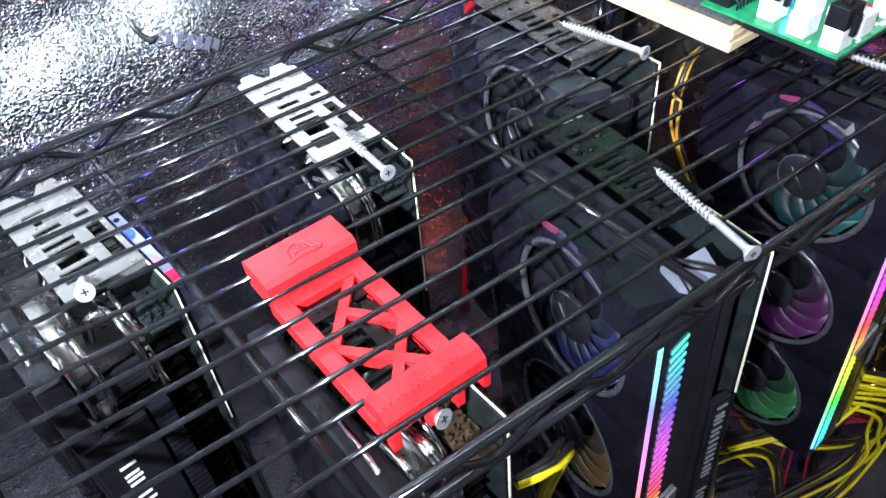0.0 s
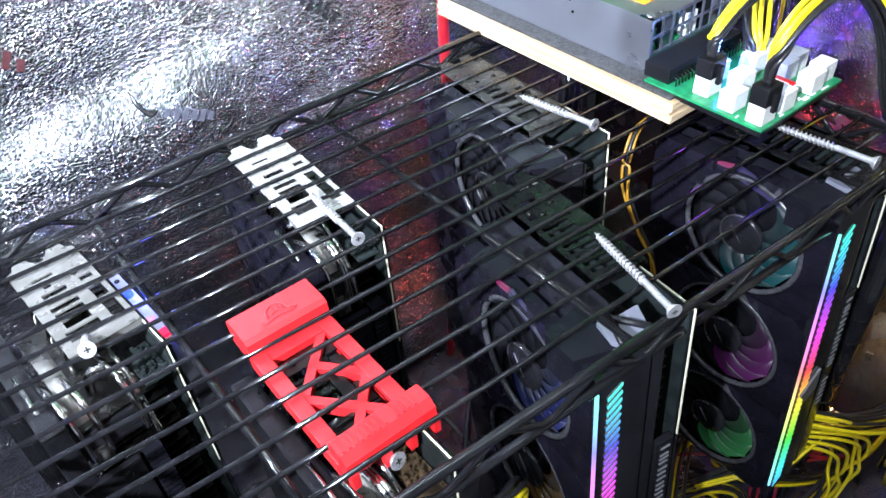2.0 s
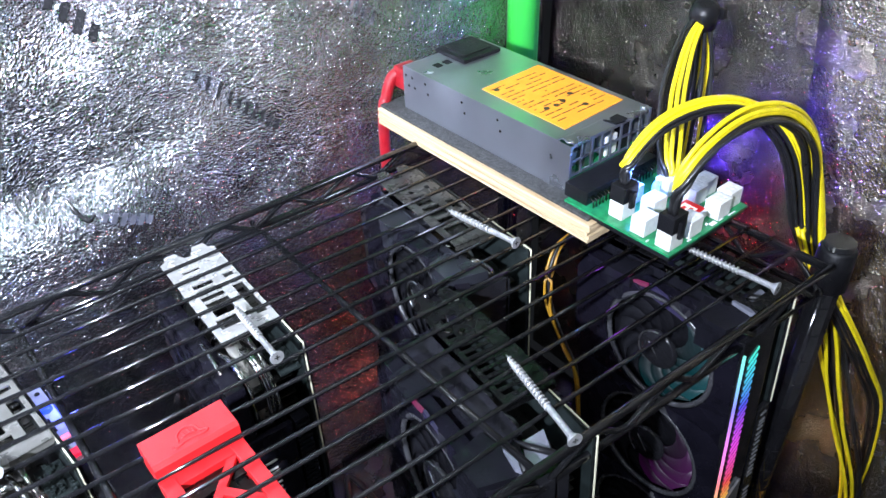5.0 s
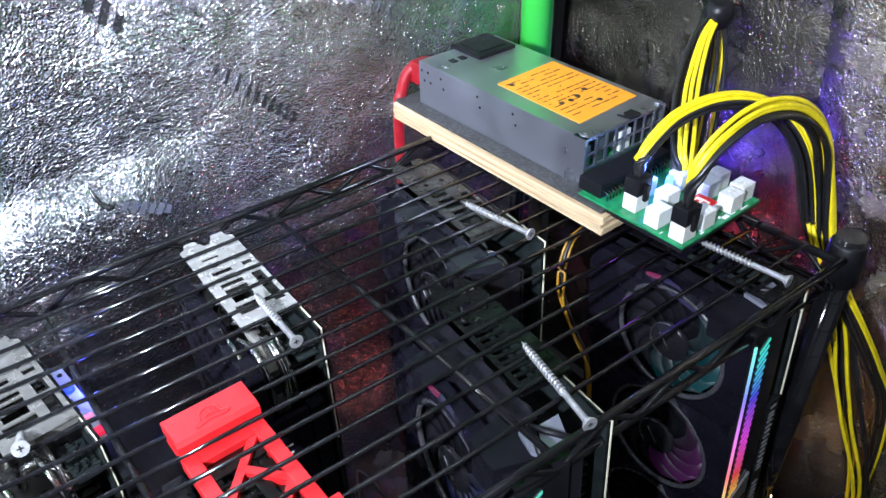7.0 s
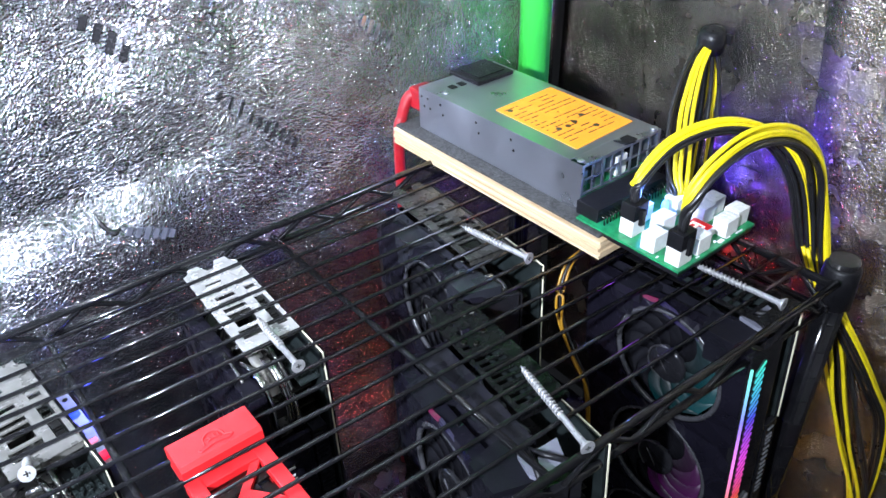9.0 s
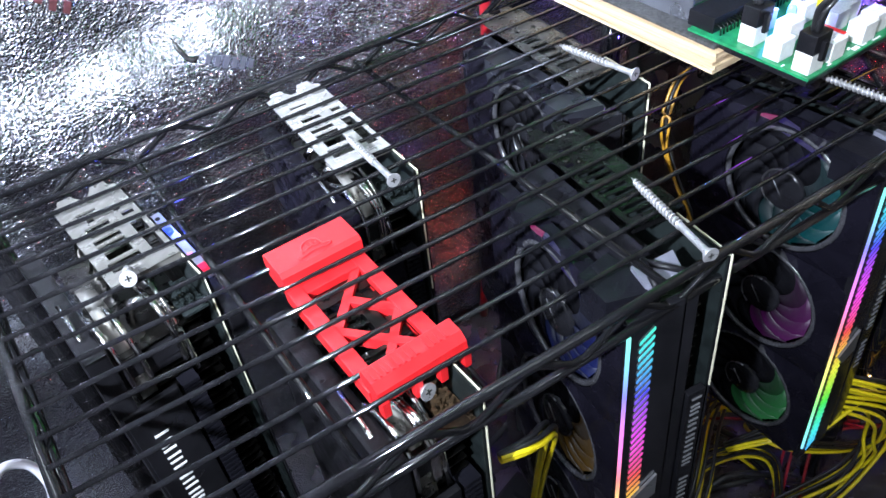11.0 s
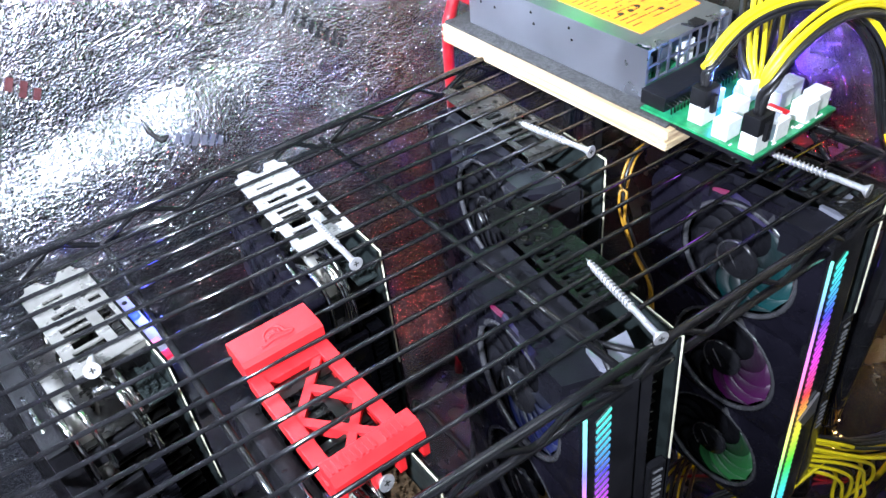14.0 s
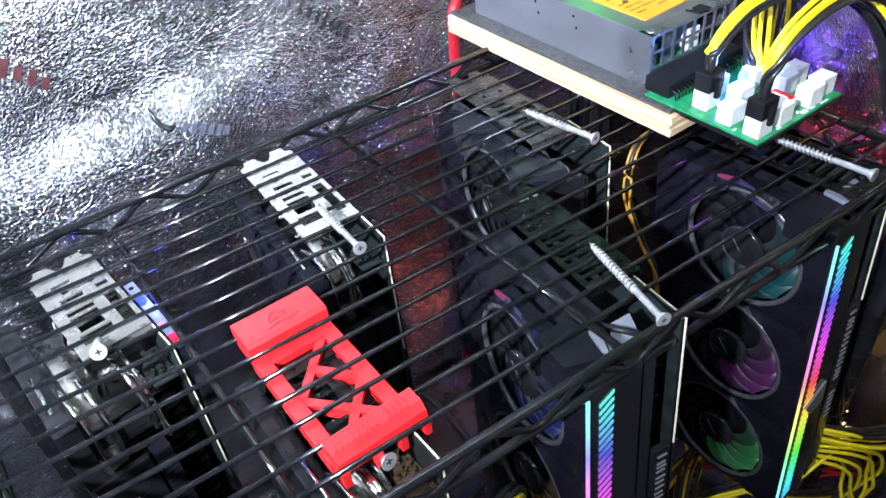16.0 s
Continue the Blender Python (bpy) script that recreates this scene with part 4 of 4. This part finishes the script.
ox = 0.3785
for ch in "12.2":
    digit(bm, ch, ox, -0.217, 0.010)
    ox -= 0.0025 if ch == "." else 0.0052
part("digits", bm, M_seg, disp, "pale lit digits")
bm = B()
lathe(bm, [(0.0024, 0), (0.0024, 0.004), (0.0016, 0.006), (0.0004, 0.0065)], Matrix.Translation((0.3665, -0.1985, BZ + 0.0117)), 14)
tube(bm, [(0.3665, -0.1985, BZ + 0.0012), (0.3665, -0.1985, BZ + 0.0120)], 0.0011, 8)
part("led", bm, glowing("blue_led", (0.06, 0.20, 1.0), 9.0), brk, "bright blue light")
random.seed(9)
for i in range(26):
    x, y = random.uniform(BX0 + 0.004, BX1 - 0.006), random.uniform(BY0 + 0.003, BY1 - 0.024)
    if any(abs(x - a) < 0.010 and abs(y - b) < 0.009 for a, b in slots) or (0.358 < x < 0.384 and -0.236 < y < -0.209):
        continue
    bm = B()
    w = random.uniform(0.001, 0.003)
    box(bm, x, x + w, y, y + 0.0012, BZ + 0.0016, BZ + 0.0016 + random.uniform(0.0006, 0.002))
    part("component", bm, random.choice([M_black, M_white, M_fin, M_orange]), brk)
bm = B()
for x, y, w, h in ((0.390, -0.2415, 0.008, 0.0012), (0.372, -0.2410, 0.006, 0.003), (0.380, -0.2408, 0.005, 0.0035), (0.346, -0.2412, 0.004, 0.0012), (0.325 + 0.002, -0.224, 0.003, 0.001), (0.404, -0.224, 0.004, 0.003)):
    box(bm, x, x + w, y, y + h, BZ + 0.0016, BZ + 0.00175)
tagged(part("print", bm, M_white, brk, "small white print"), kind="stuff")


# ---- cables ----
def harness(label, spine, count, spread, plug=True, r=0.0016, seed=1, name="power_cable", bright=M_yellow, near=False):
    """A bundle of yellow and black leads that runs along one line."""
    random.seed(seed)
    h = thing(name, label, "cable", "yellow and black power leads")
    base = spline(spine, 7)
    for i in range(count):
        ang = i * math.tau / count + random.uniform(-0.3, 0.3)
        rad = spread * (0.6 + 0.5 * random.random())
        bm, pts = B(), []
        for j, p in enumerate(base):
            f = j / (len(base) - 1)
            d = (base[min(j + 1, len(base) - 1)] - base[max(j - 1, 0)]).normalized()
            s = d.cross(Vector((0.3, 0.2, 1))).normalized()
            u = d.cross(s)
            k = rad * (0.45 + 0.9 * math.sin(math.pi * min(1, max(0, f))) + 0.2 * math.sin(5 * f + i))
            pts.append(p + s * k * math.cos(ang + f * 0.9) + u * k * math.sin(ang + f * 0.9))
        tube(bm, pts, r, 8)
        part("lead", bm, bright if (i < 0.5 * count if near else i >= 0.58 * count) else M_cable, h)
    if plug:
        x, y, z = spine[0]
        bm = B()
        box(bm, x - 0.0072, x + 0.0072, y - 0.0058, y + 0.0058, z - 0.012, z, 0.0008)
        box(bm, x - 0.002, x + 0.002, y - 0.0085, y - 0.0058, z - 0.016, z - 0.004, 0.0006)
        part("plug", bm, M_black, h, "black plug")
    return h


ZP = BZ + 0.026
harness("yellow and black power leads arching from the board past the post", [(0.335, -0.2345, ZP), (0.336, -0.236, ZP + 0.020), (0.352, -0.238, ZP + 0.040), (0.386, -0.240, ZP + 0.047), (0.428, -0.244, ZP + 0.036), (0.462, -0.248, ZP + 0.008), (0.477, -0.254, ZP - 0.03), (0.480, -0.270, SH - 0.04), (0.490, -0.288, SH - 0.085), (0.515, -0.310, SH - 0.19), (0.540, -0.338, SH - 0.31), (0.530, -0.34, FLOOR + 0.02)], 10, 0.0046, seed=2)
harness("yellow and black power leads arching low from the board", [(0.340, -0.193, ZP), (0.344, -0.192, ZP + 0.016), (0.372, -0.194, ZP + 0.032), (0.412, -0.202, ZP + 0.034), (0.450, -0.214, ZP + 0.020), (0.474, -0.232, ZP - 0.012), (0.482, -0.255, SH - 0.03), (0.484, -0.292, SH - 0.075), (0.512, -0.320, SH - 0.14), (0.538, -0.335, SH - 0.20), (0.535, -0.345, SH - 0.30), (0.50, -0.34, FLOOR + 0.02)], 10, 0.0046, seed=3)
harness("yellow and black power leads plugged into the card edge", [(0.370, -0.298, 0.770), (0.405, -0.320, 0.752), (0.430, -0.326, 0.732), (0.470, -0.335, 0.712), (0.520, -0.345, 0.70), (0.535, -0.33, FLOOR + 0.02)], 6, 0.0042, plug=False, near=True, seed=21)
harness("yellow and black power leads hanging down beside the post", [(0.477, -0.256, SH - 0.020), (0.485, -0.280, SH - 0.070), (0.497, -0.299, 0.868), (0.501, -0.319, 0.816), (0.505, -0.349, 0.735), (0.510, -0.362, FLOOR + 0.03)], 6, 0.0075, plug=False, near=True, seed=41)
harness("yellow and black power leads gathered and tied upwards", [(0.384, -0.196, ZP - 0.012), (0.388, -0.190, ZP - 0.004), (0.402, -0.178, ZP + 0.008), (0.422, -0.164, ZP + 0.024), (0.448, -0.152, ZP + 0.048), (0.470, -0.148, ZP + 0.066)], 8, 0.0075, plug=False, seed=5)
harness("yellow and black power leads hanging from the tie", [(0.470, -0.148, ZP + 0.066), (0.475, -0.150, ZP + 0.03), (0.468, -0.155, ZP - 0.02), (0.462, -0.160, SH - 0.04), (0.464, -0.165, SH - 0.2), (0.46, -0.17, FLOOR + 0.03)], 6, 0.0070, plug=False, seed=6)
tie = thing("cable_tie", "black strap round the gathered leads", "strap")
bm = B()
lathe(bm, [(0.0062, -0.010), (0.0098, -0.0092), (0.0104, 0.001), (0.0088, 0.007), (0.0052, 0.0085)], Matrix.Translation((0.470, -0.148, ZP + 0.067)) @ Euler((radians(8), radians(-10), 0)).to_matrix().to_4x4(), 20)
box(bm, 0.476, 0.480, -0.160, -0.154, ZP + 0.064, ZP + 0.071, 0.0008)
part("strap", bm, M_black, tie)
harness("yellow and black power leads drooping in shade between two cards", [(0.330, -0.160, 0.992), (0.312, -0.164, 0.990), (0.301, -0.168, 0.974), (0.2985, -0.173, 0.952), (0.300, -0.186, 0.926), (0.301, -0.200, 0.905), (0.303, -0.206, 0.86)], 3, 0.0020, plug=False, near=True, r=0.0010, seed=8, bright=M_yellow_shade)
harness("yellow and black power leads plugged into the card edge", [(0.370, -0.298, 0.745), (0.425, -0.330, 0.722), (0.458, -0.336, 0.680), (0.450, -0.336, 0.635), (0.400, -0.335, 0.600), (0.345, -0.320, FLOOR + 0.02)], 5, 0.0060, plug=False, near=True, seed=31)
harness("yellow and black power leads plugged into the card edge", [(0.370, -0.298, 0.735), (0.415, -0.325, 0.710), (0.436, -0.330, 0.670), (0.420, -0.330, 0.622), (0.370, -0.310, 0.592), (0.300, -0.285, FLOOR + 0.02)], 5, 0.0060, plug=False, near=True, seed=32)
harness("yellow and black power leads running from the card to the flap", [(0.370, -0.298, 0.760), (0.425, -0.330, 0.732), (0.480, -0.345, 0.700), (0.520, -0.352, 0.660), (0.530, -0.352, FLOOR + 0.03)], 6, 0.0060, plug=False, near=True, seed=33)
random.seed(77)
for k in range(4):
    x, y = random.uniform(0.24, 0.42), random.uniform(-0.32, -0.20)
    turn = random.uniform(0, math.tau)
    line = [(x + 0.045 * i * math.cos(turn + 0.5 * i) + random.uniform(-0.01, 0.01), y + 0.030 * i * math.sin(turn + 0.5 * i), FLOOR + (0.014, 0.060, 0.075, 0.045, 0.014)[i] + 0.004 * (k % 4)) for i in range(5)]
    harness("loose yellow and black leads tangled on the floor", line, 4, 0.0048, plug=False, near=True, seed=50 + k)
for k in range(4):
    x, y = random.uniform(0.28, 0.40), random.uniform(-0.32, -0.24)
    bm = B()
    tube(bm, spline([(x, y, FLOOR + 0.012), (x + 0.04, y + 0.02, FLOOR + 0.07 + 0.006 * k), (x + 0.09, y - 0.01, FLOOR + 0.075), (x + 0.13, y + 0.015, FLOOR + 0.012)], 7), 0.0014, 8)
    solo("data_cable", bm, M_redcord, "thin red data lead among the tangled cables", "cable", group="thin red leads")
harness("loose yellow and black leads piled on the floor", [(0.33, -0.26, FLOOR + 0.10), (0.37, -0.29, FLOOR + 0.13), (0.43, -0.29, FLOOR + 0.11), (0.46, -0.25, FLOOR + 0.04), (0.42, -0.20, FLOOR + 0.012)], 8, 0.007, plug=False, near=True, seed=11)
harness("loose yellow and black leads piled on the floor", [(0.20, -0.27, FLOOR + 0.02), (0.26, -0.28, FLOOR + 0.08), (0.33, -0.24, FLOOR + 0.10), (0.40, -0.20, FLOOR + 0.05), (0.45, -0.12, FLOOR + 0.012)], 8, 0.007, plug=False, near=True, seed=12)
harness("loose yellow and black leads piled on the floor", [(0.36, -0.31, FLOOR + 0.15), (0.42, -0.31, FLOOR + 0.16), (0.48, -0.29, FLOOR + 0.10), (0.50, -0.22, FLOOR + 0.02)], 6, 0.006, plug=False, near=True, seed=13)
harness("yellow and black leads plugged into a card", [(0.075, -0.27, SH - 0.085), (0.095, -0.272, SH - 0.088), (0.115, -0.262, SH - 0.11), (0.13, -0.24, SH - 0.20), (0.15, -0.2, FLOOR + 0.02)], 6, 0.0034, plug=False, near=True, seed=14)

# ---- riser beside the card with the white mark ----
ris = thing("riser_card", "small white riser board with blue and red lights", "riser card", at=pose(-0.007, -0.118, SH - 0.021, 0, 0, 5))
bm = B()
box(bm, 0.0, 0.0095, 0.0, 0.072, -0.0008, 0.0008, 0.0003)
part("board", bm, plain("white_circuit_board", (0.45, 0.47, 0.54), 0.35, 0.0, 0.006, 0.08), ris)
bm = B()
box(bm, -0.0002, 0.0016, 0.0, 0.074, -0.075, -0.001, 0.0003)
part("slot_board", bm, M_dpcb, ris)
bm = B()
lathe(bm, [(0.0036, 0), (0.0033, 0.002), (0.0010, 0.0028)], Matrix.Translation((0.005, 0.050, 0.0008)), 12)
part("led", bm, glowing("riser_blue_led", (0.02, 0.06, 1.0), 3.0), ris, "bright blue light")
bm = B()
box(bm, 0.0025, 0.007, 0.021, 0.0235, 0.0008, 0.002)
part("led", bm, glowing("riser_pink_led", (1.0, 0.20, 0.38), 2.5), ris, "pinkish red light")
bm = B()
box(bm, 0.002, 0.0085, 0.004, 0.010, 0.0008, 0.003, 0.0004)
part("fuse", bm, glowing("riser_red_led", (1.0, 0.02, 0.08), 1.2, (0.3, 0.0, 0.02)), ris, "red component")
for y in (0.030, 0.038, 0.014):
    bm = B()
    box(bm, 0.002, 0.0035, y, y + 0.004, 0.0008, 0.0016)
    part("chip", bm, M_black, ris)
bm = B()
lathe(bm, [(0.0016, 0), (0.0016, 0.0004)], Matrix.Translation((0.006, 0.066, 0.0008)), 12)
part("hole", bm, M_black, ris)
bm = B()
box(bm, 0.0018, 0.010, -0.02, 0.018, -0.030, -0.012, 0.001)
part("socket", bm, M_black, ris, "black socket")
point_lamp("riser_blue_glow", (0.000, -0.072, SH - 0.012), 0.055, (0.07, 0.10, 1.0), 0.003)

# ---- dark clutter on the tent floor ----
random.seed(31)
for i in range(9):
    x, y = random.uniform(0.08, 0.40), random.uniform(-0.30, 0.0)
    bm = B()
    tube(bm, spline([(x, y, FLOOR + 0.012), (x + random.uniform(0.03, 0.08), y + random.uniform(-0.06, 0.06), FLOOR + random.uniform(0.02, 0.07)), (x + random.uniform(0.06, 0.14), y + random.uniform(-0.08, 0.08), FLOOR + random.uniform(0.01, 0.05)), (x + random.uniform(0.0, 0.1), y + random.uniform(-0.12, 0.12), FLOOR + 0.012)], 7), 0.0034, 8)
    solo("data_cable", bm, M_cable, "loose black data cable on the tent floor", "cable", group="loose black cables")
for x, y, sx, sy, sz in ((0.30, -0.19, 0.10, 0.12, 0.06), (0.16, -0.20, 0.09, 0.10, 0.045), (0.06, -0.10, 0.07, 0.09, 0.04)):
    ad = thing("riser_adapter", "black boxed adapter lying on the tent floor", "adapter", "adapters on the floor", pose(x, y, FLOOR + 0.004, 0, 0, x * 90))
    bm = B()
    box(bm, -sx / 2, sx / 2, -sy / 2, sy / 2, 0, sz, 0.003)
    part("case", bm, M_black, ad)
    for k in range(6):
        bm = B()
        box(bm, -sx / 2 + 0.01 + k * sx / 8, -sx / 2 + 0.014 + k * sx / 8, -sy / 2 + 0.012, sy / 2 - 0.012, sz, sz + 0.0012)
        part("rib", bm, M_gray, ad)

# pale cable looping beside the shelf
bm = B()
tube(bm, spline([(-0.150, -0.150, 0.905), (-0.146, -0.138, 0.925), (-0.136, -0.124, 0.930), (-0.126, -0.116, 0.915), (-0.124, -0.118, 0.893), (-0.132, -0.128, 0.880), (-0.150, -0.140, 0.872), (-0.170, -0.150, 0.80), (-0.175, -0.155, FLOOR + 0.01)], 7), 0.0026, 10)
solo("white_cable", bm, plain("white_cable_sheath", (0.72, 0.70, 0.76), 0.4, 0.0, 0.01, 0.06), "pale looped cable hanging beside the shelf", "cable")
